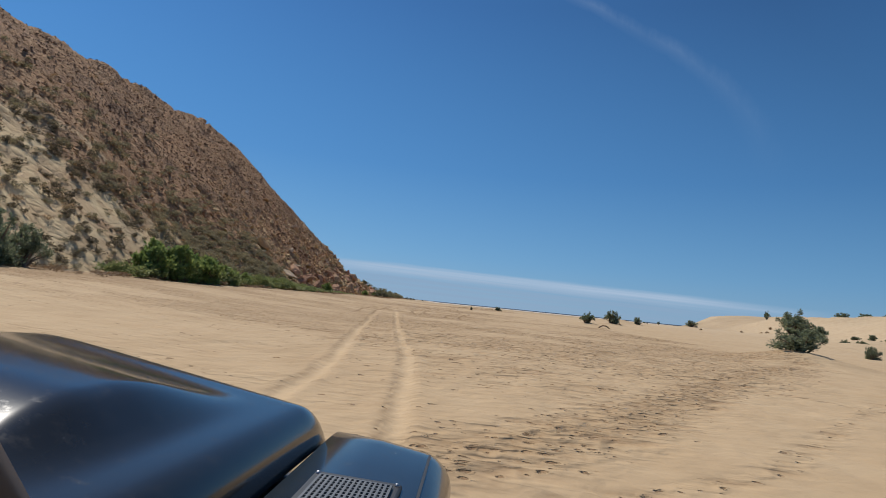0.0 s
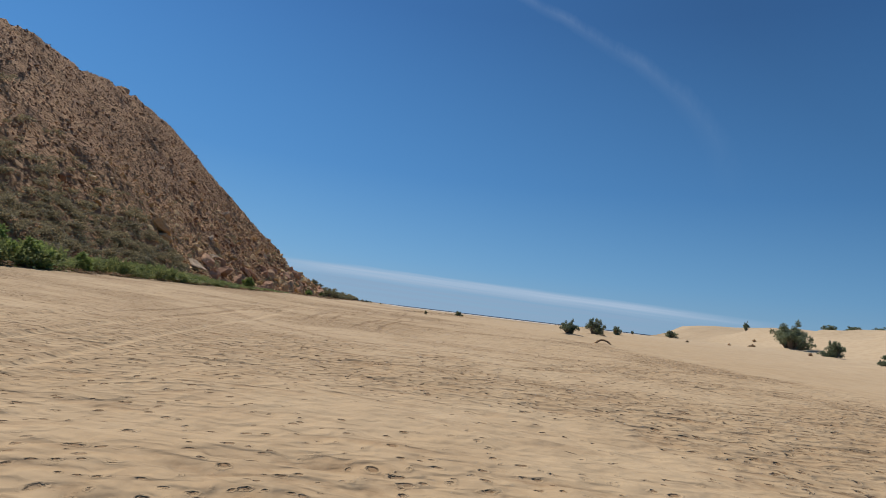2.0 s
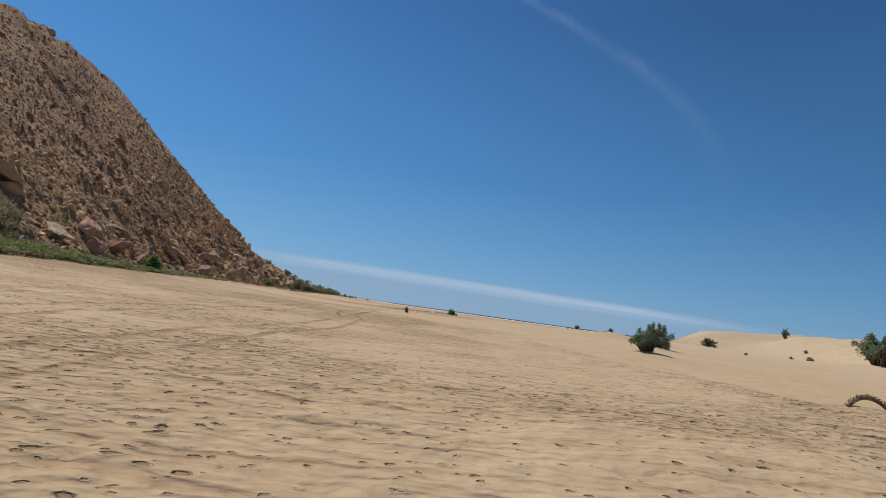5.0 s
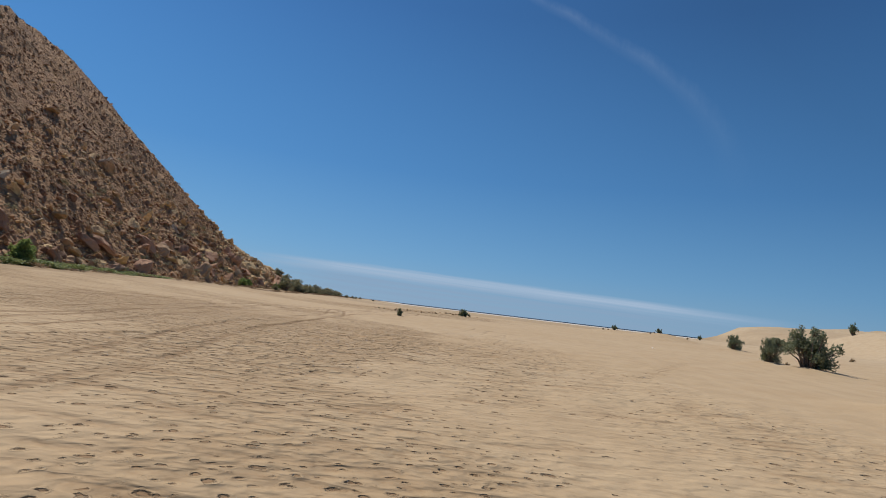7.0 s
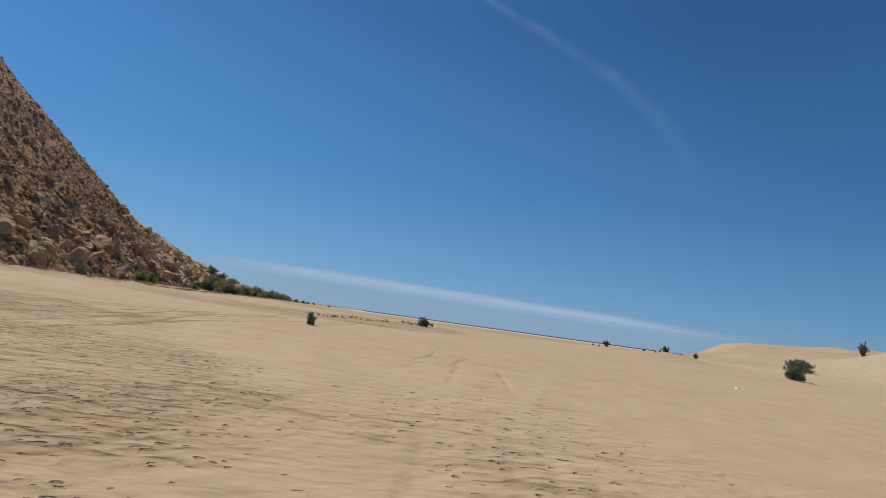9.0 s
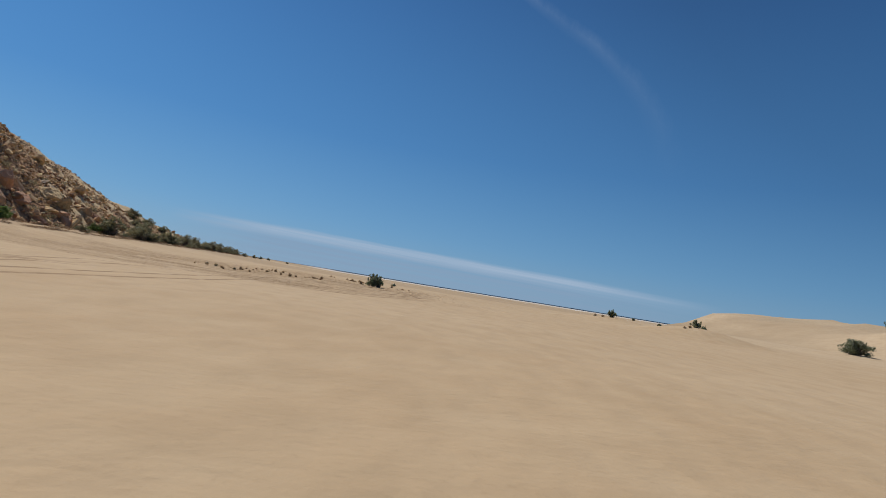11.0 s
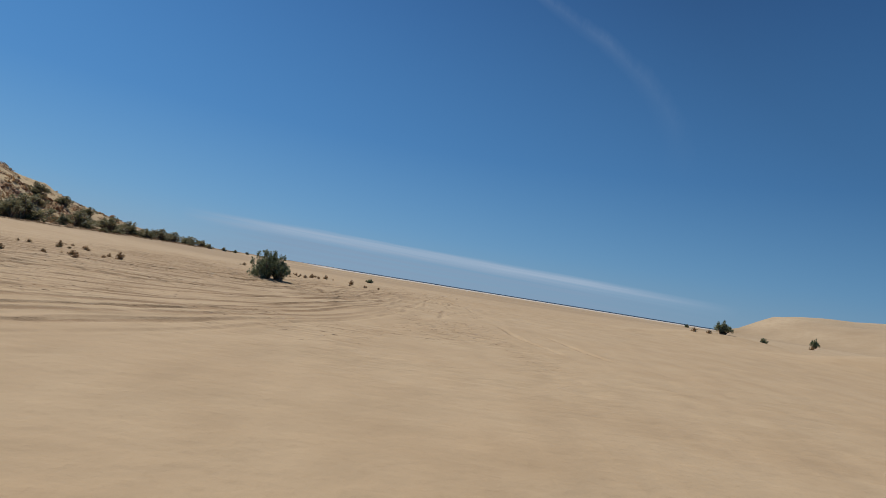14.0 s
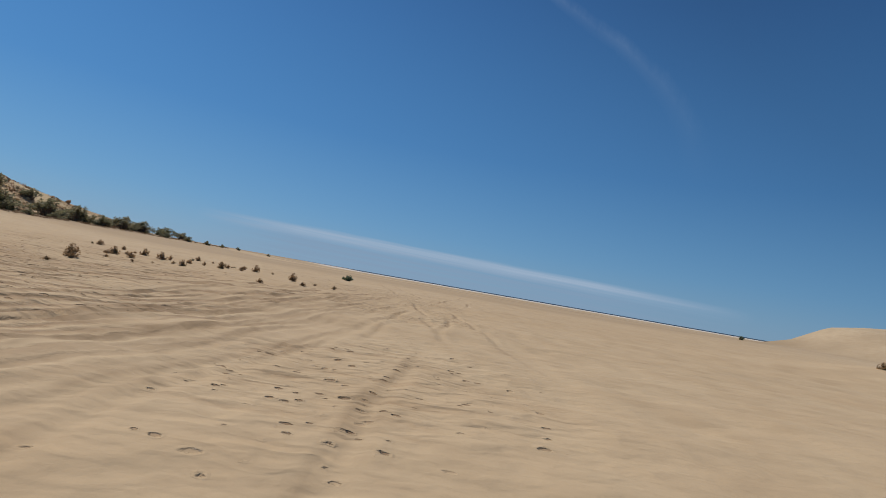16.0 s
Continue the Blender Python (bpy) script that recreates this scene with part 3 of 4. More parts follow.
def ground():
    xs = np.array([-v for v in spread(10.0, 0.105, 1.085, 4800.0)[::-1]] + list(np.arange(-9.895, 11.9, 0.105)) + spread(12.0, 0.105, 1.085, 4800.0))
    ys = np.array([-v for v in spread(6.0, 0.3, 1.25, 1500.0)[::-1]] + list(np.arange(-5.8, 3, 0.3)) + list(np.arange(3, 185, 0.2)) + list(np.arange(185.1, 240, 0.115))
                  + spread(240.1, 0.11, 1.03, 4800.0))
    gx, gy = np.meshgrid(xs, ys)
    gz = ground_z(gx, gy)
    near = (slice(*np.searchsorted(ys, (-6, 330))), slice(*np.searchsorted(xs, (-60, 60))))
    fields = {k: np.zeros_like(gz) for k in ("rut", "rut_shade", "trod")}
    relief, fields["rut"][near], fields["rut_shade"][near] = fine_z(gx[near], gy[near])
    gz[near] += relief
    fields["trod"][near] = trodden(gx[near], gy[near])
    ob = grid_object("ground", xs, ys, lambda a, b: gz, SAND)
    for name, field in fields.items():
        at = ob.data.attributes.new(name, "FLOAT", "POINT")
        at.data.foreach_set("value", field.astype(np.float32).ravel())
    return tagged(ob, "pale tan desert sand with wheel ruts and trodden patches", "sand", kind="structure")


ground()


def sea():
    bm = bmesh.new()
    ys = [1150, 1400, 1800, 2800, 4800]
    rows = [[bm.verts.new((x, y, -1.9)) for x in (-4800, -1500, -300, 0, 300, 1500, 4800)] for y in ys]
    for r0, r1 in zip(rows, rows[1:]):
        for i in range(6):
            bm.faces.new((r0[i], r0[i + 1], r1[i + 1], r1[i]))
    me = bpy.data.meshes.new("water")
    bm.to_mesh(me)
    me.materials.append(SEA)
    tagged(new("water", me), "dark blue sea along the horizon beyond the beach", "sea", kind="structure")


sea()


# ------------------------------------------------------------------ hill
def hill_top(y):
    return np.interp(y, [-80, 60, 100, 140, 170, 200, 215, 225, 235, 245, 255, 265, 275, 285, 300, 315, 330, 350, 380, 420],
                     [46, 48, 50, 51.7, 55.5, 60, 63.8, 66, 67, 66.5, 61, 54, 46, 37, 28, 18.5, 9, 4.8, 1.7, 0])


def hill_steep(y):
    return np.interp(y, [60, 140, 200, 240, 255, 270, 285, 300, 320, 340], [0.78, 0.86, 0.88, 0.89, 0.895, 0.80, 0.585, 0.54, 0.52, 0.45])


def hill_z(x, y):
    d = foot_x(y) - x + 1.6 * value_noise(x / 11, y / 11, 61)
    dd = np.maximum(d - 1.0, 0)
    face = 0.8 + hill_steep(y) * dd + np.interp(y, [60, 140, 200, 225, 300], [0.02, 0.06, 0.045, -0.01, 0.01]) * np.maximum(dd - 14, 0)
    top = hill_top(y)
    z = np.minimum(face, top - 0.10 * np.maximum(face - top, 0))
    rough = smooth(0, 7, d) * np.interp(y, [0, 250, 310, 350], [1, 1, 0.8, 0.3])
    big = 1 - np.abs(fractal(x / 17, y / 12, 71, 3))
    rel = 1 - np.abs(fractal(x / 4.5, y / 3.2, 81, 4, 0.6))
    z = z + rough * (1.7 * (big - 0.62) + 0.7 * (rel - 0.6)) * np.clip(z / 14, 0.3, 1)
    return np.where(d < -1.0, -3.0 + 0 * z, z)


def hill_sand(x, y):
    """Where blown sand lies on the lower slope."""
    d = foot_x(y) - x
    n = fractal(x / 12, y / 12, 91, 3)
    n = n + 0.5 * fractal(x / 3, y / 3, 93, 3)
    m = smooth(0.0, 0.6, 0.5 * n + 1.35 - np.abs(y - 44) / 32) * (1 - smooth(24, 40, d + 8 * n)) * (0.7 + 0.3 * smooth(-0.4, 0.3, fractal(x / 2.2, y / 2.2, 97, 3)))
    return np.maximum(m, smooth(262, 300, y + 20 * n) * (0.45 + 0.45 * smooth(-0.2, 0.5, fractal(x / 5, y / 5, 95, 3))))


def hill():
    ys = np.concatenate([np.arange(-80, 20, 2.0), np.arange(20, 418, 0.64)])
    us = np.concatenate([np.arange(-2.0, 60, 0.55), np.arange(60, 150, 1.1), np.arange(150, 300, 8)])
    gx, gy = np.meshgrid(us, ys)
    X = foot_x(gy) - gx
    Z = hill_z(X, gy)
    co = np.stack([X, gy, Z], -1).reshape(-1, 3)
    nx, ny = len(us), len(ys)
    idx = np.arange(nx * ny).reshape(ny, nx)
    quads = np.stack([idx[:-1, :-1], idx[1:, :-1], idx[1:, 1:], idx[:-1, 1:]], -1).reshape(-1, 4)
    me = bpy.data.meshes.new("hill")
    me.vertices.add(len(co))
    me.vertices.foreach_set("co", co.astype(np.float32).ravel())
    me.loops.add(quads.size)
    me.loops.foreach_set("vertex_index", quads.astype(np.int32).ravel())
    me.polygons.add(len(quads))
    me.polygons.foreach_set("loop_start", np.arange(0, quads.size, 4, dtype=np.int32))
    me.update(calc_edges=True)
    at = me.attributes.new("sandy", "FLOAT", "POINT")
    at.data.foreach_set("value", hill_sand(X, gy).astype(np.float32).ravel())
    me.materials.append(HILL)
    ob = new("hill", me)
    return tagged(ob, "steep brown rocky hillside rising from the sand plain", "hill", kind="structure")


hill()


# ------------------------------------------------------------------ plants
def mesh_of(name, verts, faces, mat, smooth_faces=False):
    me = bpy.data.meshes.new(name)
    me.from_pydata(verts, [], faces)
    me.materials.append(mat)
    if smooth_faces:
        me.polygons.foreach_set("use_smooth", np.ones(len(me.polygons), bool))
    me.update()
    return me


def leaves(rng, n, blobs, size, droop=0.0):
    """Verts and faces of n small folded leaf sprays spread over a set of blobs (centre, radii)."""
    verts, faces = [], []
    weights = np.array([b[1][0] * b[1][2] for b in blobs])
    pick = rng.choice(len(blobs), n, p=weights / weights.sum())
    for i in range(n):
        c, r = blobs[pick[i]]
        v = rng.normal(size=3)
        v /= np.linalg.norm(v)
        rad = rng.uniform(0.15, 1.25)
        p = np.array(c) + v * np.array(r) * rad
        if p[2] < 0.02:
            p[2] = rng.uniform(0.02, 0.15)
        out = v * 0.7 + rng.normal(size=3) * 0.6 + np.array([0, 0, 0.5 - droop])
        out /= np.linalg.norm(out)
        side = np.cross(out, rng.normal(size=3))
        side /= np.linalg.norm(side) + 1e-6
        ln, wd = size * rng.uniform(0.7, 1.6), size * rng.uniform(0.22, 0.45)
        k = len(verts)
        up = np.cross(side, out) * wd * 0.5
        verts += [tuple(p), tuple(p + out * ln * 0.5 + side * wd + up), tuple(p + out * ln), tuple(p + out * ln * 0.5 - side * wd + up)]
        faces += [(k, k + 1, k + 2), (k, k + 2, k + 3)]
    return verts, faces


def limb(verts, faces, a, b, r0, r1, sides=6):
    a, b = Vector(a), Vector(b)
    q = (b - a).to_track_quat("Z", "Y").to_matrix()
    k = len(verts)
    for p, r in ((a, r0), (b, r1)):
        for i in range(sides):
            t = 2 * math.pi * i / sides
            verts.append(tuple(p + q @ Vector((r * math.cos(t), r * math.sin(t), 0))))
    for i in range(sides):
        j = (i + 1) % sides
        faces.append((k + i, k + j, k + sides + j, k + sides + i))


def bush(seed, leaf_mat, count, size, wide=1.0, tall=1.0, lumps=15, name="desert_bush"):
    """A bush about wide across and tall high with limbs and many small leaf sprays, standing at the origin."""
    rng = np.random.default_rng(seed)
    blobs = []
    for i in range(lumps):
        t = rng.uniform(0, 2 * math.pi)
        rr = wide * 0.5 * rng.uniform(0.05, 0.72)
        h = tall * rng.uniform(0.08, 0.74) * (1 - 0.35 * rr / (wide * 0.5))
        s = rng.uniform(0.09, 0.18)
        blobs.append(((rr * math.cos(t), rr * math.sin(t), h), (wide * s, wide * s, tall * s * rng.uniform(0.8, 1.25))))
    for i in range(20):
        t = rng.uniform(0, 2 * math.pi)
        q = rng.uniform(0.1, 1.05)
        rr = wide * 0.5 * q
        blobs.append(((rr * math.cos(t), rr * math.sin(t), tall * rng.uniform(0.62, 1.02) * (1 - 0.45 * q * q)), (wide * 0.045, wide * 0.045, tall * rng.uniform(0.08, 0.15))))
    root = new(name)
    wv, wf = [], []
    for c, r in blobs:
        mid = Vector(c) * 0.5 + Vector((rng.normal() * 0.05 * wide, rng.normal() * 0.05 * wide, 0))
        limb(wv, wf, (c[0] * 0.08, c[1] * 0.08, -0.25), mid, 0.03 * tall, 0.018 * tall)
        limb(wv, wf, mid, c, 0.018 * tall, 0.006 * tall)
    trunk = new("trunk", mesh_of("trunk", wv, wf, BARK, True))
    trunk.parent = root
    lv, lf = leaves(rng, count, blobs, size)
    crown = new("crown", mesh_of("crown", lv, lf, leaf_mat))
    crown.parent = root
    return root


BUSHES = {}


def plant(key, x, y, wide, tall, turn=0.0, label="", sink=0.05, group="desert bushes", z=None):
    """A bush of one of the prepared kinds, scaled to its size, on the ground."""
    src = BUSHES[key]
    wide, tall = wide * 0.82, tall * 0.9
    gz = float(ground_z(np.array([x]), np.array([y]))[0]) if z is None else z
    ob = copy_thing(src, pose(x, y, gz - sink, 0, 0, turn) @ Matrix.Diagonal((wide, wide, tall, 1)))
    ob.scale = (wide, wide, tall)
    tagged(ob, label or "grey-green desert bush growing on a low sand mound", "bush", group)
    return ob


for key, args in {"a": (1, LEAF, 6500, 0.046), "b": (2, LEAF, 6000, 0.046), "c": (3, LEAF, 5200, 0.05), "fresh": (4, FRESH, 3200, 0.09),
                  "olive": (5, OLIVE, 1800, 0.09), "spur": (7, SPUR, 2400, 0.07), "dry": (6, DRY, 900, 0.10)}.items():
    BUSHES[key] = bush(*args)

B = [("a", 18.5, 39.8, 4.4, 1.6, 0), ("b", 86.5, 188, 12.5, 7.4, 40), ("c", 73, 147, 4.2, 3.8, 90), ("b", 15.1, 111.2, 3.6, 2.1, 10),
     ("a", 23.7, 135.6, 4.2, 3.3, 120), ("c", 25.6, 145.2, 2.3, 2.5, 30), ("c", 71, 236, 5.4, 2.8, 70), 
     ("c", 40.2, 186.6, 3.2, 2.7, 10), ("a", 40.8, 226.8, 2.0, 1.2, 60), ("b", 35, 244, 2.1, 1.4, 100), ("a", -3.15, 220.6, 2.2, 1.75, 15), ("b", -2.5, 220.9, 1.7, 1.4, 95),
     ("c", -9.4, 162, 0.9, 1.15, 50), ("b", -2.3, 276, 1.7, 0.75, 0), ("c", 78.5, 347, 1.7, 1.2, 0), ("b", 120, 288, 3.6, 4.2, 20), ("c", 54, 269, 1.3, 1.1, 40), ("b", 70.5, 282.5, 1.8, 1.7, 80), ("c", 94, 198, 8.5, 5.4, 10), ("c", 37, 64.5, 1.9, 1.6, 33), ("a", 83, 131, 6.0, 4.4, 140),
     ("a", 133, 251, 8.5, 3.4, 200), ("c", 141, 250, 8.0, 3.0, 150), ("b", 149, 247, 8.5, 2.8, 10), ("c", 157, 255, 7.0, 3.4, 75), ("a", 82, 166, 3.2, 1.6, 75)]
B += [("c" if i % 2 else "b", (130 + 5 * i + 9 * math.sin(2.1 * i)) * math.sin(radians(29.6 + 0.55 * i)), 7 + (130 + 5 * i + 9 * math.sin(2.1 * i)) * math.cos(radians(29.6 + 0.55 * i)), 2.6 + 0.9 * math.sin(3.3 * i), 1.25 + 0.35 * math.sin(5 * i), 47 * i) for i in range(8)]
for k, x, y, w, h, r in B:
    plant(k, x, y, w, h, r)


def hill_place(x, y):
    return float(hill_z(np.array([x]), np.array([y]))[0])


# scrub on the lower slope and along the foot of the hill: too many to count
def scrub(name, spots, mat, label, count=420):
    """One mesh of many low shrubs; spots: x, y, z, width, height."""
    kinds = []
    for k in range(3):
        r = np.random.default_rng(300 + k)
        blobs = [((r.uniform(-0.3, 0.3), r.uniform(-0.3, 0.3), r.uniform(0.25, 0.65)), (0.22, 0.22, 0.26)) for _ in range(7)]
        v, f = leaves(r, count, blobs, 0.12)
        kinds.append((np.array(v), np.array(f)))
    V, F, base = [], [], 0
    r = np.random.default_rng(8)
    for i, (x, y, z, w, h) in enumerate(spots):
        v, f = kinds[i % 3]
        t = r.uniform(0, 6.28)
        c, q = math.cos(t), math.sin(t)
        V.append(np.stack([x + w * (v[:, 0] * c - v[:, 1] * q), y + w * (v[:, 0] * q + v[:, 1] * c), z + h * v[:, 2]], 1))
        F.append(f + base)
        base += len(v)
    ob = new(name, mesh_of(name, np.concatenate(V).tolist(), np.concatenate(F).tolist(), mat))
    return tagged(ob, label, "scrub", kind="stuff")


rng = np.random.default_rng(23)


def on_hill(n, y0, y1, depth, lo, hi, flat=0.7):
    out = []
    for _ in range(n):
        y = rng.uniform(y0, y1)
        x = foot_x(y) - depth(y)
        w = rng.uniform(lo, hi)
        out.append((x, y, hill_place(x, y) - 0.1, w, w * rng.uniform(0.75, 1.1) * flat))
    return out


scrub("hillside_scrub", on_hill(230, 18, 70, lambda y: rng.uniform(1, 34), 0.5, 1.5)
      + on_hill(600, 70, 128, lambda y: 1 + rng.exponential(9) * np.interp(y, [70, 90, 125], [1.7, 1.3, 0.5]), 0.9, 2.6)
      + on_hill(70, 115, 180, lambda y: 1 + rng.exponential(5), 0.8, 1.7)
      + on_hill(110, 180, 300, lambda y: 1 + rng.exponential(9), 0.8, 2.2), OLIVE, "grey-olive low shrubs dotted over the lower hillside", 170)
scrub("slope_scrub", on_hill(480, 24, 76, lambda y: rng.uniform(0.5, 44), 0.6, 1.7, 0.8), leaf_material("dark_scrub", (0.06, 0.05, 0.03), (0.17, 0.135, 0.08)),
      "small dark brown shrubs dotted over the sandy slope", 210)
scrub("dry_scrub", on_hill(170, 18, 95, lambda y: rng.uniform(2, 42), 0.5, 1.4) + on_hill(340, 95, 300, lambda y: 2 + rng.exponential(18), 0.6, 1.7)
      + on_hill(150, 262, 345, lambda y: 0.5 + rng.exponential(9), 0.6, 1.8), DRY, "brown dry shrubs among the rocks of the hillside", 110)
belt = []
for i in range(330):
    y = 52 + 130 * rng.random() ** 1.1
    x = foot_x(y) + rng.uniform(-0.8, 3.2)
    tallness = float(np.interp(y, [52, 70, 100, 140, 180], [1.9, 2.5, 2.3, 1.1, 0.45])) * rng.uniform(0.55, 1.1)
    belt.append((x, y, float(ground_z(np.array([x]), np.array([y]))[0]) - 0.1, rng.uniform(1.2, 2.8), tallness))
scrub("scrub_belt", belt, leaf_material("belt_scrub", (0.115, 0.16, 0.055), (0.28, 0.33, 0.125)), "dense olive-green scrub belt along the foot of the hill", 260)
foot = []
for i in range(330):
    y = 20 + 330 * rng.random()
    x = foot_x(y) + rng.normal(2.6, 1.3)
    foot.append((x, y, float(ground_z(np.array([x]), np.array([y]))[0]) - 0.06, rng.uniform(0.7, 2.2), rng.uniform(0.25, 0.7)))
for i in range(260):
    y = 215 + 215 * rng.random()
    x = foot_x(y) + rng.normal(8.2, 0.6) + 0.8 * math.sin(y / 9)
    foot.append((x, y, float(ground_z(np.array([x]), np.array([y]))[0]) - 0.05, rng.uniform(0.6, 1.9), rng.uniform(0.2, 0.5)))
scrub("foot_scrub", foot, leaf_material("foot_scrub", (0.11, 0.078, 0.042), (0.27, 0.185, 0.10)), "low brown dry scrub in a strip along the hill foot", 110)
for x, y, w, h in [(2.0, 56, 4.8, 3.6), (2.6, 60, 5.4, 4.2), (1.8, 64, 5.0, 4.0), (3.0, 67, 4.8, 3.6), (1.6, 71, 4.6, 3.4), (2.6, 75, 4.2, 2.8), (0.6, 79, 3.6, 2.6),
                   (-0.5, 61, 5.0, 4.6), (2.0, 84, 3.2, 2.2), (1.8, 148, 3.6, 2.8), (1.4, 226, 3.2, 2.2), (0.8, 232, 3.6, 2.0), (1.0, 262, 3.0, 1.8)]:
    plant("fresh", foot_x(y) + x, y, w, h, rng.uniform(0, 360), "fresh green leafy bush at the foot of the hill", 0.1, "green bushes at the hill foot")
for x, y, w, h in [(1.2, 35, 5.0, 4.4), (0.6, 39, 4.2, 3.6), (2.0, 31, 4.8, 4.4)]:
    plant("a", foot_x(y) + x, y, w, h, rng.uniform(0, 360), "dark green bush at the foot of the sandy slope", 0.1, "green bushes at the hill foot")
# bushes on the low spur beyond the hill
for x, y, w, h in [(-72, 305, 4.5, 2.6), (-77, 312, 5.5, 3.2), (-76, 320, 5.0, 2.8), (-75, 328, 5.0, 2.6), (-70, 334, 4.5, 2.4), (-65, 323, 4.0, 2.2), (-66, 340, 4.6, 2.3),
                   (-68, 350, 4.5, 2.2), (-69, 359, 5.0, 2.4), (-66, 368, 4.0, 2.0), (-64, 378, 3.0, 1.8), (-64, 392, 2.4, 1.7), (-66, 410, 2.2, 1.5), (-68, 432, 2.2, 1.5),
                   (-66, 465, 2.0, 1.4), (-57, 303, 2.4, 1.3), (-60, 314, 3.0, 1.5)] + [
                   (-57.7, 264, 6.5, 4.6), (-60, 284, 9.5, 4.8), (-58.6, 279, 5, 3.4), (-61.5, 297, 4, 2.6), (-62.3, 304, 7, 3.6), (-64, 318, 8.5, 4.0), (-65.2, 329, 7.5, 3.8), (-64.6, 336, 5, 2.8),
                   (-67.2, 349, 8.5, 3.6), (-68.5, 360, 8.5, 3.4), (-70.3, 377, 8.5, 3.0), (-71.5, 391, 6, 2.6), (-56, 252, 3, 1.6), (-58, 271, 2.6, 1.4)]:
    z = max(hill_place(x, y), float(ground_z(np.array([x]), np.array([y]))[0]))
    plant("spur", x, y, w, h * 0.9, rng.uniform(0, 360), "olive-brown bush on the low sandy spur", 0.15, "bushes on the spur", z)
# tufts on the plain
TUFTS = [(-19.8, 210.0), (-18.6, 209.1), (-16.2, 207.5), (-16.4, 210.2), (-14.4, 213.2), (-17.2, 222.0), (-11.2, 210.0), (-15.5, 222.1), (-14.9, 223.7), (-9.1, 212.6), (-8.8, 215.8),
         (-5.7, 232.5), (-11.7, 244.6), (-5.8, 236.7), (-8.0, 242.3), (-6.7, 241.4), (-4.7, 239.3), (-10.1, 254.4), (-5.5, 246.5), (-6.4, 253.4), (-4.9, 251.3), (-1.8, 248.9), (-7.5, 238.5)]
for i in range(92):
    x, y = TUFTS[i % 23]
    w = rng.uniform(0.4, 0.62) if i < 23 else rng.uniform(0.16, 0.36)
    if i >= 23:
        x, y = x + 0.9 * rng.normal(), y + 1.6 * rng.normal()
    plant("dry" if rng.random() < 0.9 else "olive", x, y, w, w * rng.uniform(0.55, 0.9), rng.uniform(0, 360),
          "small dry tuft of scrub on the sand", 0.03, "tufts on the plain")
for x, y, w in [(-0.6, 238, 0.35), (0.2, 243, 0.4), (1.2, 247, 0.35), (33.2, 243, 0.6), (32.2, 244, 0.7), (63, 272, 1.0), (39.4, 225.6, 0.6),
                (38.4, 225, 0.5), (70, 150, 1.2), (84, 166, 1.6), (96, 230, 2.2), (104, 246, 1.8), (88, 215, 1.5), (60, 190, 1.0), (78, 206, 1.2), (25.8, 138, 0.9), (28.0, 147, 0.6)]:
    plant("dry", x, y, w, w * 0.6, rng.uniform(0, 360), "small dry tuft of scrub on the sand", 0.03, "tufts on the plain")


# ------------------------------------------------------------------ rocks
def rock_template(seed, flat=0.7, fine=1, cuts=7):
    """A worn, angular block about one metre across."""
    r = np.random.default_rng(seed)
    bm = bmesh.new()
    bmesh.ops.create_icosphere(bm, subdivisions=fine, radius=0.5)
    for k in range(cuts):
        nrm = r.normal(size=3)
        nrm /= np.linalg.norm(nrm)
        cut = r.uniform(0.26, 0.42)
        for v in bm.verts:
            over = v.co.x * nrm[0] + v.co.y * nrm[1] + v.co.z * nrm[2] - cut
            if over > 0:
                v.co -= Vector(nrm) * over
    for v in bm.verts:
        v.co = Vector((v.co.x * 1.25, v.co.y * 0.95, v.co.z * flat)) + Vector(r.normal(size=3) * 0.025 / (1 if fine < 2 else 1.4))
    verts = np.array([tuple(v.co) for v in bm.verts])
    faces = np.array([[v.index for v in f.verts] for f in bm.faces])
    bm.free()
    return verts, faces


ROCKS = [rock_template(100 + i, 0.42 + 0.05 * i) for i in range(7)]
BOULDERS = [rock_template(140 + i, 0.5 + 0.06 * i, 3, 13) for i in range(6)]


def rubble():
    """The loose stones of the hillside, too many to count, in one mesh."""
    r = np.random.default_rng(5)
    V, F, base = [], [], 0
    n = 52000
    y = r.uniform(52, 352, n)
    d = np.abs(r.normal(0, 48, n)) + 0.5
    keep = (d < 3.5 + hill_top(y) / hill_steep(y)) & (hill_sand(foot_x(y) - d, y) < np.where(y < 200, 0.5, 0.72))
    y, d = y[keep], d[keep]
    x = foot_x(y) - d
    z = hill_z(x, y)
    big = np.interp(y, [40, 120, 170, 225, 290, 330], [0.75, 0.85, 1.0, 1.2, 1.1, 0.7])
    size = np.clip(r.lognormal(-0.95, 0.5, len(y)), 0.2, 2.0) * big * np.interp(d, [0, 12, 30, 70], [1.25, 1.15, 0.85, 0.75])
    for i in range(len(y)):
        v, f = ROCKS[i % 7]
        e = Euler((r.normal(0, 0.35), 0.65 + r.normal(0, 0.3), r.uniform(0, 6.28))).to_matrix()
        V.append((v * size[i]) @ np.array(e).T + (x[i], y[i], z[i] + 0.09 * size[i]))
        F.append(f + base)
        base += len(v)
    V, F = np.concatenate(V), np.concatenate(F)
    ob = new("rubble", mesh_of("rubble", V.tolist(), F.tolist(), STONE))
    return tagged(ob, "loose brown angular stones covering the hillside", "rubble", kind="stuff")


rubble()


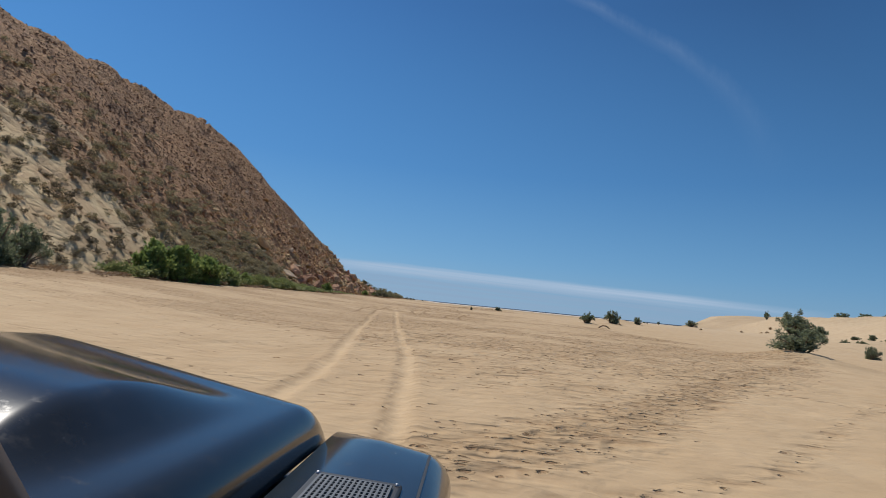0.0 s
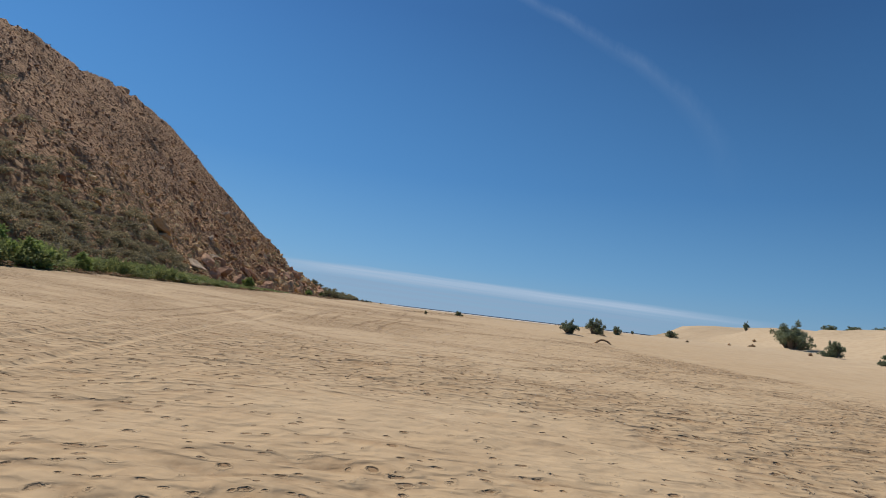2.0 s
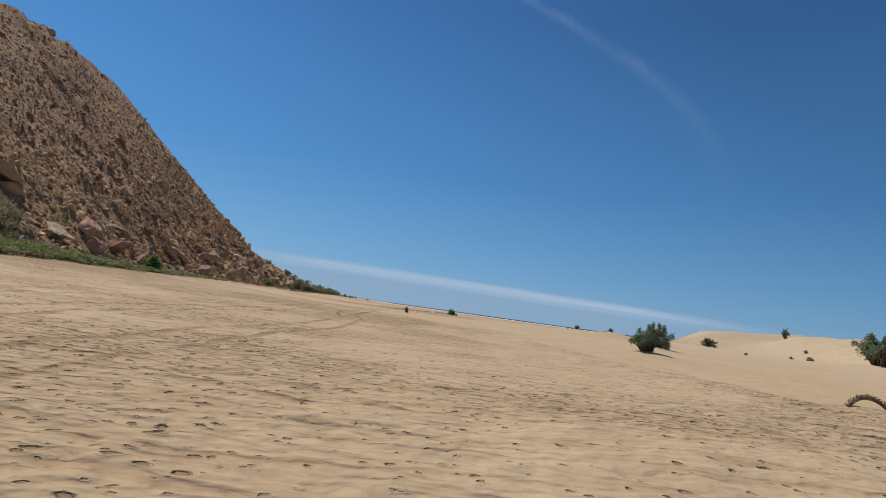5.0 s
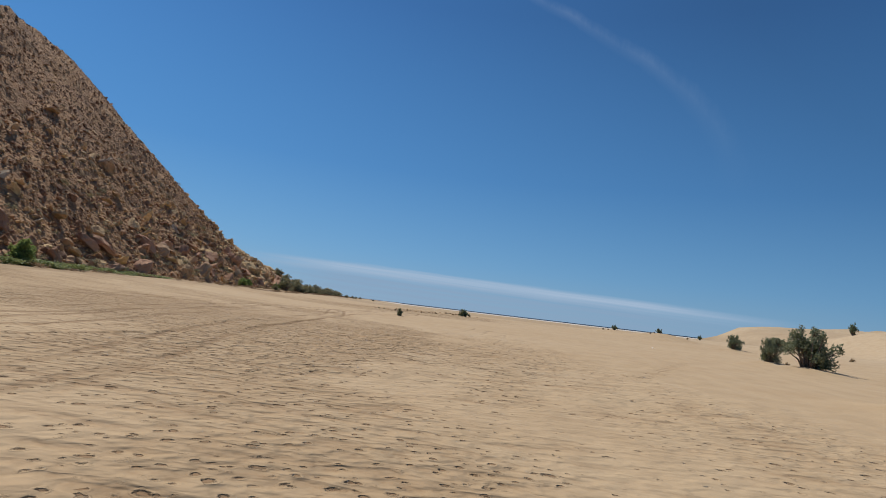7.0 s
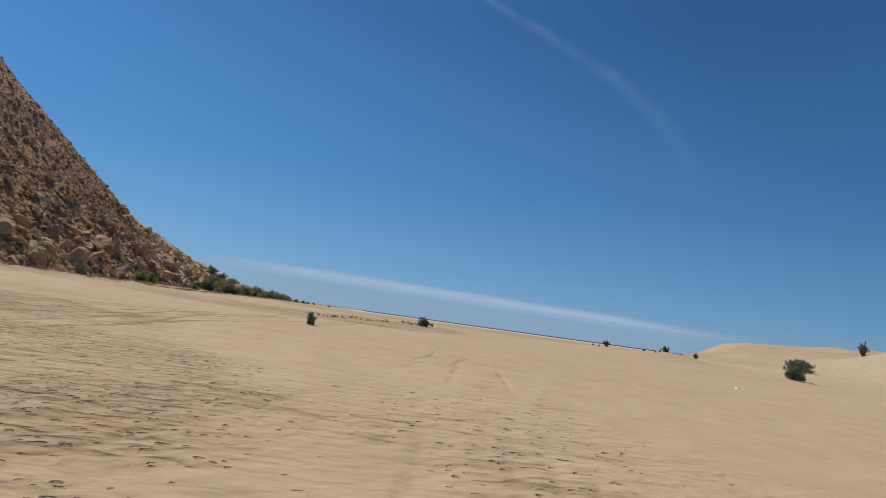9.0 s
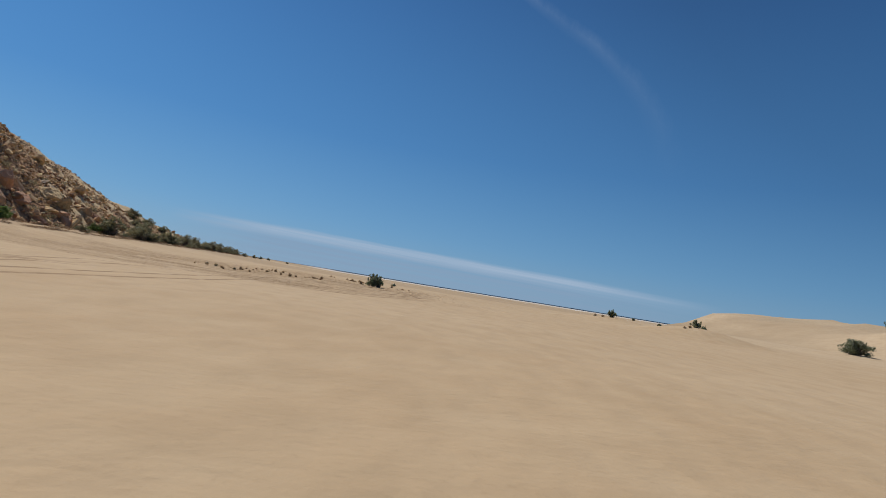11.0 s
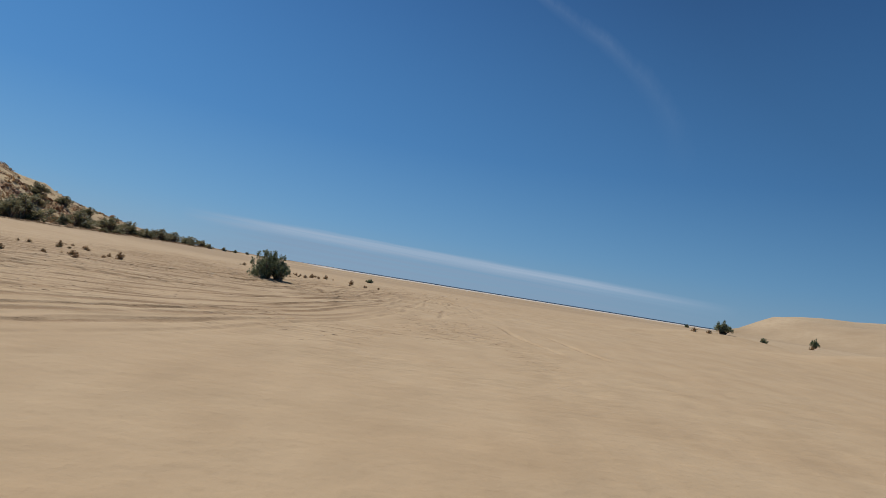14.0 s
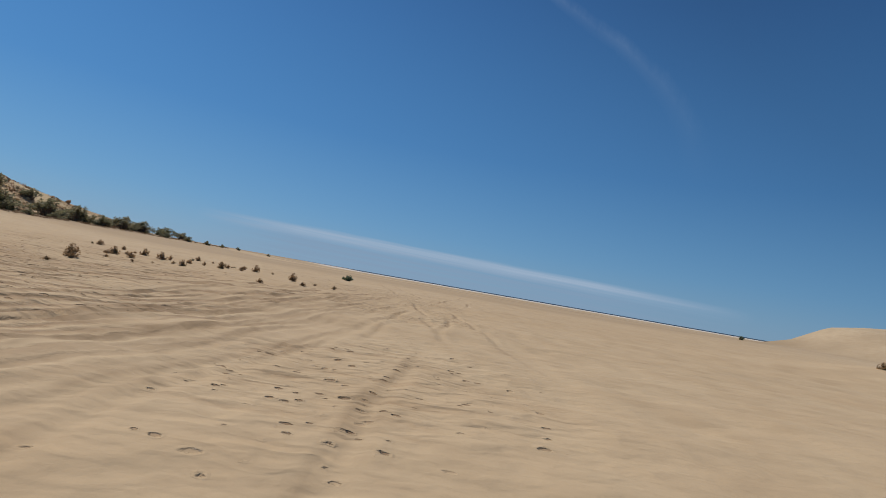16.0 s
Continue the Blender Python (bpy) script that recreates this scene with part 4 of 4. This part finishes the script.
def boulders(parent):
    r = np.random.default_rng(9)
    kinds = [mesh_of("boulder", v.tolist(), f.tolist(), m) for v, f in BOULDERS for m in (STONE,)]
    pale = [mesh_of("boulder", v.tolist(), f.tolist(), PALE_STONE) for v, f in BOULDERS[:3]]
    orange = mesh_of("boulder", BOULDERS[4][0].tolist(), BOULDERS[4][1].tolist(), ORANGE_STONE)

    def put(me, x, y, s, squash=1.0, up=0.2):
        ob = new("boulder", me)
        ob.matrix_world = Matrix.LocRotScale((x, y, hill_place(x, y) + up * s), Euler((r.normal(0, 0.3), 0.6 + r.normal(0, 0.3), r.uniform(0, 6.28))), (s * 1.2, s, s * squash))
        ob.parent = parent

    for i in range(150):
        y = r.uniform(105, 315)
        d = abs(r.normal(0, 17)) + 1.0
        put((pale if r.random() < 0.16 else kinds)[int(r.integers(0, 3))], foot_x(y) - d, y, float(r.uniform(1.0, 1.7 + 1.9 * r.random() ** 3) * np.interp(y, [95, 150, 210, 305], [0.7, 1, 1.35, 1.2])), r.uniform(0.6, 1.2))
    red = [mesh_of("boulder", v.tolist(), f.tolist(), RED_STONE) for v, f in BOULDERS[2:6]]
    for i in range(46):
        y = r.uniform(135, 285)
        put(red[i % 4], foot_x(y) - r.uniform(0.5, 9), y, float(r.uniform(2.2, 4.4)), r.uniform(0.7, 1.2), 0.12)
    put(orange, -58.5, 133, 3.6, 0.9, 0.3)
    put(orange, -57.5, 133, 2.6, 0.9, 0.1)
    put(pale[0], -51, 133.5, 3.2, 0.8, 0.3)
    put(kinds[3], -127.8, 220, 3.0, 1.2, 0.25)
    put(kinds[1], -129, 221.5, 2.6, 1.1, 0.25)


boulders(bpy.data.objects["hill"])


# ------------------------------------------------------------------ dead branch arched out of the sand
def arched_branch():
    r = np.random.default_rng(3)
    root = new("fallen_branch")
    wv, wf = [], []
    pts = [Vector((-0.95 + 1.9 * t, 0.1 * math.sin(5 * t), 0.5 * math.sin(math.pi * t) ** 0.8 - 0.06)) for t in np.linspace(0, 1, 12)]
    for p, q in zip(pts, pts[1:]):
        limb(wv, wf, p, q, 0.075, 0.07, 7)
    stem = new("branch", mesh_of("branch", wv, wf, BARK, True))
    stem.parent = root
    blobs = [(tuple(p + Vector((0, 0, 0.05))), (0.10, 0.09, 0.07)) for p in pts]
    lv, lf = leaves(r, 420, blobs, 0.08, 0.2)
    twigs = new("twigs", mesh_of("twigs", lv, lf, DRY))
    twigs.parent = root
    gz = float(ground_z(np.array([13.4]), np.array([82.8]))[0])
    root.matrix_world = pose(13.4, 82.8, gz - 0.06, 0, 0, 12) @ Matrix.Scale(0.8, 4)
    tagged(root, "dead brown branch arching out of a small sand heap", "branch")


arched_branch()


def scrap():
    """A crumpled white sheet, half blown over with sand."""
    xs, ys = np.linspace(-0.26, 0.26, 15), np.linspace(-0.13, 0.13, 9)
    gx, gy = np.meshgrid(xs, ys)
    gz = 0.05 + 0.05 * fractal(gx / 0.17 + 3, gy / 0.11, 77, 3) - 0.12 * (np.abs(gx) / 0.26) ** 3
    verts = np.stack([gx + 0.02 * value_noise(gy / 0.06, gx, 78), gy, gz], -1).reshape(-1, 3)
    faces = [(j * 15 + i, j * 15 + i + 1, j * 15 + i + 16, j * 15 + i + 15) for j in range(8) for i in range(14)]
    ob = new("scrap", mesh_of("scrap", verts.tolist(), faces, plain_material("white_plastic", (0.72, 0.72, 0.70), 0.5)))
    x, y = 19.3, 157.6
    ob.matrix_world = pose(x, y, float(ground_z(np.array([x]), np.array([y]))[0]), 0, 0, 14) @ Matrix.Scale(0.75, 4)
    tagged(ob, "white crumpled scrap of plastic lying on the sand", "litter")


scrap()

# ------------------------------------------------------------------ the parked off-road vehicle
def paint_material():
    m, n, s, p = material("dark_blue_paint")
    v = n.noise(p, 3.0, 5.0)
    dust = n.grey(n.noise(p, 38.0, 5.0, 0.7), 0.55, 0.75)
    n.put(s.inputs["Base Color"], n.mix(n.math("MULTIPLY", dust, 0.06), n.mix(v, (0.018, 0.020, 0.021), (0.026, 0.028, 0.029)), (0.30, 0.24, 0.17)))
    n.put(s.inputs["Roughness"], n.math("ADD", 0.16, n.math("MULTIPLY", dust, 0.14)))
    n.put(s.inputs["Metallic"], 0.05)
    n.put(s.inputs["Coat Weight"], 0.32)
    n.put(s.inputs["Specular IOR Level"], 0.3)
    n.put(s.inputs["Coat Roughness"], 0.1)
    return m


PAINT = paint_material()
BLACK = plain_material("black_plastic", (0.015, 0.015, 0.016), 0.5)
RUBBER = plain_material("tyre_rubber", (0.02, 0.019, 0.018), 0.85, 0.0, 0.2)
STEEL = plain_material("dull_steel", (0.35, 0.35, 0.36), 0.4, 0.9)
MESH = plain_material("dark_wire", (0.12, 0.125, 0.13), 0.5, 0.6)
BROWN = plain_material("dark_brown_trim", (0.035, 0.022, 0.016), 0.6)
LENS_GLASS = plain_material("lamp_glass", (0.6, 0.62, 0.64), 0.08, 0.0, 0.8)


def part(name, bm, mat, parent, label="", smooth_faces=False):
    me = bpy.data.meshes.new(name)
    bm.normal_update()
    bm.to_mesh(me)
    bm.free()
    me.materials.append(mat)
    if smooth_faces:
        me.polygons.foreach_set("use_smooth", np.ones(len(me.polygons), bool))
    ob = new(name, me)
    ob.parent = parent
    if label:
        tagged(ob, label)
    return ob


def box(bm, x0, x1, y0, y1, z0, z1, bevel=0.0):
    made = bmesh.ops.create_cube(bm, size=1.0, matrix=Matrix.LocRotScale(((x0 + x1) / 2, (y0 + y1) / 2, (z0 + z1) / 2), None, (x1 - x0, y1 - y0, z1 - z0)))
    if bevel:
        edges = {e for v in made["verts"] for e in v.link_edges}
        bmesh.ops.bevel(bm, geom=list(edges), offset=bevel, segments=3, affect="EDGES", profile=0.5)
    return bm


def surface(xs, ys, height):
    bm = bmesh.new()
    rows = [[bm.verts.new((x, y, height(x, y))) for x in xs] for y in ys]
    for r0, r1 in zip(rows, rows[1:]):
        for i in range(len(xs) - 1):
            bm.faces.new((r0[i], r0[i + 1], r1[i + 1], r1[i]))
    return bm


def step(a, b, v):
    t = min(1.0, max(0.0, (v - a) / (b - a)))
    return t * t * (3 - 2 * t)


W = 0.27          # how much wider than a narrow bonnet the body is, each side
GROUND = -0.42    # the sand, in the vehicle's own heights


def bonnet_z(x, y):
    """A crowned bonnet with a raised panel whose flanks run out towards the front, and rolled edges."""
    ax = abs(x)
    z = 1.452 - 0.125 * math.sqrt(ax * ax + 0.0025) + 0.006 + 0.03 * (1.15 - y)
    z += 0.07 * (1 - step(0.55, 0.66, ax)) * step(0.06, 0.42, y) * (1 - step(0.5, 1.02, y))
    if ax > 0.72:
        z -= 0.10 * (1 - math.sqrt(max(0.0, 1 - ((ax - 0.72) / 0.07) ** 2)))
    if y > 1.06:
        z -= 0.16 * (1 - math.sqrt(max(0.0, 1 - ((y - 1.06) / 0.22) ** 2)))
    return z


def wing(parent, side):
    """A front wing: flat top with a rolled outer edge, and a side with a round wheel arch."""
    bm = bmesh.new()
    prof = [(0.522, 1.17), (0.524, 1.262), (0.542, 1.288), (0.68, 1.295), (0.80, 1.29)]
    prof += [(0.80 + 0.09 * math.sin(t), 1.20 + 0.09 * math.cos(t)) for t in np.linspace(0.2, math.pi / 2, 7)]
    prof += [(0.893, 1.08), (0.893, 1.02)]
    ys = [0.0, 0.3, 0.6, 0.9, 1.10, 1.15, 1.19, 1.225, 1.245, 1.25]
    drop = [0, 0, 0, 0, 0, 0.003, 0.008, 0.02, 0.04, 0.07]
    rows = [[bm.verts.new((side * (x + W), y * (1.05 - 0.10 * (x - 0.52) / 0.37), z - (d if z > 1.1 else 0))) for x, z in prof] for y, d in zip(ys, drop)]
    for r0, r1 in zip(rows, rows[1:]):
        for i in range(len(prof) - 1):
            bm.faces.new((r0[i], r0[i + 1], r1[i + 1], r1[i]) if side > 0 else (r0[i], r1[i], r1[i + 1], r0[i + 1]))
    low = bm.verts.new((side * (0.60 + W), 1.25, 1.02))
    bm.faces.new([*rows[-1], low])
    ob = part("wing", bm, PAINT, parent, "", True)
    bm = bmesh.new()
    arc = [(0.66 + 0.54 * math.cos(t), 0.14 + 0.54 * math.sin(t)) for t in np.linspace(math.pi * 0.98, 0.02 * math.pi, 15)]
    line = [(0.0, 0.16), (0.0, 1.02), (1.25, 1.02), (1.25, 0.16)] + arc[::-1]
    f = bm.faces.new([bm.verts.new((side * (0.893 + W), y, z)) for y, z in line])
    bmesh.ops.triangulate(bm, faces=[f])
    out = bmesh.ops.extrude_face_region(bm, geom=bm.faces[:])
    for v in out["geom"]:
        if isinstance(v, bmesh.types.BMVert):
            v.co.x -= side * 0.03
    part("wing_side", bm, PAINT, parent)
    # seam along the outer edge of the wing top
    bm = box(bmesh.new(), side * (0.822 + W) - 0.003, side * (0.822 + W) + 0.003, 0.02, 1.10, 1.275, 1.2915)
    part("seam", bm, BLACK, ob, "thin dark panel seam")
    return ob


def vent(parent, side):
    mid = side * (0.69 + W)
    bm = box(bmesh.new(), mid - 0.095, mid + 0.095, 0.40, 0.79, 1.286, 1.302, 0.006)
    ob = part("air_vent", bm, BLACK, parent, "black plastic air vent with mesh grille")
    bm = bmesh.new()
    for i in range(15):
        x = mid - 0.075 + 0.15 * i / 14
        box(bm, x - 0.0025, x + 0.0025, 0.45, 0.75, 1.303, 1.309)
    for i in range(19):
        y = 0.45 + 0.30 * i / 18
        box(bm, mid - 0.075, mid + 0.075, y - 0.0025, y + 0.0025, 1.3025, 1.3085)
    part("grille", bm, MESH, ob, "grey wire mesh")
    for x in (-0.085, 0.085):
        for y in (0.42, 0.77):
            bm = bmesh.new()
            bmesh.ops.create_uvsphere(bm, u_segments=8, v_segments=5, radius=0.006, matrix=Matrix.Translation((mid + x, y, 1.302)))
            part("screw", bm, STEEL, ob)


def wheel(parent, x, y):
    bm = bmesh.new()
    k, z0 = 1.25, GROUND + 0.49
    prof = [(0.20, -0.11), (0.30, -0.125), (0.37, -0.115), (0.395, -0.08), (0.395, 0.08), (0.37, 0.115), (0.30, 0.125), (0.20, 0.11)]
    n = 40
    rings = []
    for i in range(n):
        t = 2 * math.pi * i / n
        lug = 0.008 if i % 2 else 0.0
        rings.append([bm.verts.new((x + w * k, y + k * (r + lug * (r > 0.39)) * math.cos(t), z0 + k * (r + lug * (r > 0.39)) * math.sin(t))) for r, w in prof])
    for i in range(n):
        a, b = rings[i], rings[(i + 1) % n]
        for j in range(len(prof)):
            q = (j + 1) % len(prof)
            bm.faces.new((a[j], a[q], b[q], b[j]))
    hub = new("wheel")
    hub.parent = parent
    part("tyre", bm, RUBBER, hub)
    bm = bmesh.new()
    for r0, r1, deep in ((0.26, 0.26, 0.18), (0.09, 0.075, 0.26)):
        bmesh.ops.create_cone(bm, cap_ends=True, segments=28, radius1=r0, radius2=r1, depth=deep, matrix=Matrix.Translation((x, y, z0)) @ Matrix.Rotation(math.pi / 2, 4, "Y"))
    part("rim", bm, STEEL, hub)


def off_road_vehicle():
    root = new("off_road_vehicle")
    xs = sorted(set([round(v, 4) for v in np.linspace(-0.72, 0.72, 73)] + [s * v for s in (-1, 1) for v in (0.735, 0.75, 0.765, 0.777, 0.785, 0.79)]))
    ys = [*np.linspace(0, 1.06, 45), 1.09, 1.12, 1.15, 1.18, 1.205, 1.225, 1.245, 1.26, 1.27, 1.278]
    bonnet = part("bonnet", surface(xs, ys, bonnet_z), PAINT, root, "dark slate-blue bonnet with a raised centre panel", True)
    for side in (-1, 1):
        bm = box(bmesh.new(), side * 0.786 - 0.004, side * 0.786 + 0.004, 0.0, 1.22, 1.08, 1.245)
        part("bonnet_edge", bm, PAINT, bonnet)
    for side in (-1, 1):
        wing(root, side)
        vent(root, side)
        wheel(root, side * 0.98, 0.66)
        wheel(root, side * 0.98, -2.2)
        bm = box(bmesh.new(), side * 1.15 - 0.02, side * 1.15 + 0.02, -1.1, -0.02, 0.16, 1.24, 0.012)
        door = part("door", bm, PAINT, root)
        bm = box(bmesh.new(), side * 1.175 - 0.012, side * 1.175 + 0.012, -1.0, -0.84, 1.08, 1.11, 0.006)
        part("handle", bm, BLACK, door, "black door handle")
        bm = bmesh.new()
        line = [(-1.12, 0.16), (-1.12, 1.26), (-3.3, 1.26), (-3.3, 0.16)] + [(-2.2 - 0.54 * math.cos(t), 0.14 + 0.54 * math.sin(t)) for t in np.linspace(0.02 * math.pi, 0.98 * math.pi, 13)]
        f = bm.faces.new([bm.verts.new((side * 1.163, y, z)) for y, z in line])
        bmesh.ops.triangulate(bm, faces=[f])
        out = bmesh.ops.extrude_face_region(bm, geom=bm.faces[:])
        for v in out["geom"]:
            if isinstance(v, bmesh.types.BMVert):
                v.co.x -= side * 0.03
        part("rear_side", bm, PAINT, root)
        bm = bmesh.new()
        bmesh.ops.create_cone(bm, cap_ends=True, segments=28, radius1=0.12, radius2=0.11, depth=0.06, matrix=Matrix.Translation((side * 0.96, 1.255, 0.90)) @ Matrix.Rotation(-math.pi / 2, 4, "X"))
        part("headlight", bm, LENS_GLASS, root, "round clear headlight")
        # raked windscreen pillar
        verts, faces = [], []
        limb(verts, faces, (side * 0.71, 0.13, 1.36), (side * 0.985, -0.40, 1.71), 0.035, 0.03, 10)
        pillar = new("windscreen_pillar", mesh_of("windscreen_pillar", verts, faces, BROWN, True))
        pillar.parent = root
        tagged(pillar, "dark brown windscreen pillar")
        verts, faces = [], []
        limb(verts, faces, (side * 0.16, 0.10, 1.47), (side * 0.60, 0.06, 1.43), 0.008, 0.006, 6)
        wiper = new("wiper", mesh_of("wiper", verts, faces, BLACK, True))
        wiper.parent = root
    part("grille_panel", box(bmesh.new(), -0.82, 0.82, 1.20, 1.26, 0.45, 1.14, 0.01), BLACK, root, "black front grille panel")
    part("bumper", box(bmesh.new(), -1.14, 1.14, 1.30, 1.44, 0.16, 0.38, 0.02), BLACK, root)
    part("bulkhead", box(bmesh.new(), -1.12, 1.12, -0.06, 0.0, 0.16, 1.27, 0.01), PAINT, root)
    verts, faces = [], []
    limb(verts, faces, (-0.985, -0.40, 1.71), (0.985, -0.40, 1.71), 0.03, 0.03, 10)
    rail = new("windscreen_rail", mesh_of("windscreen_rail", verts, faces, BROWN, True))
    rail.parent = root
    part("tailgate", box(bmesh.new(), -1.13, 1.13, -3.36, -3.30, 0.16, 1.26, 0.02), PAINT, root)
    part("floor_pan", box(bmesh.new(), -1.1, 1.1, -3.3, 1.18, 0.10, 0.18, 0.01), BLACK, root)
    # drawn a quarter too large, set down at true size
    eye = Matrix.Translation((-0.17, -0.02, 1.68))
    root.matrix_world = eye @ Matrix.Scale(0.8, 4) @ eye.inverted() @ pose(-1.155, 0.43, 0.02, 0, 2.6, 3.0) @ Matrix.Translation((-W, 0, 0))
    tagged(root, "dark slate-blue off-road vehicle with vented wings standing on the sand", "car")


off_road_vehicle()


# the masters of the bushes are no longer needed
for src in BUSHES.values():
    for o in (*src.children_recursive, src):
        bpy.data.objects.remove(o, do_unlink=True)
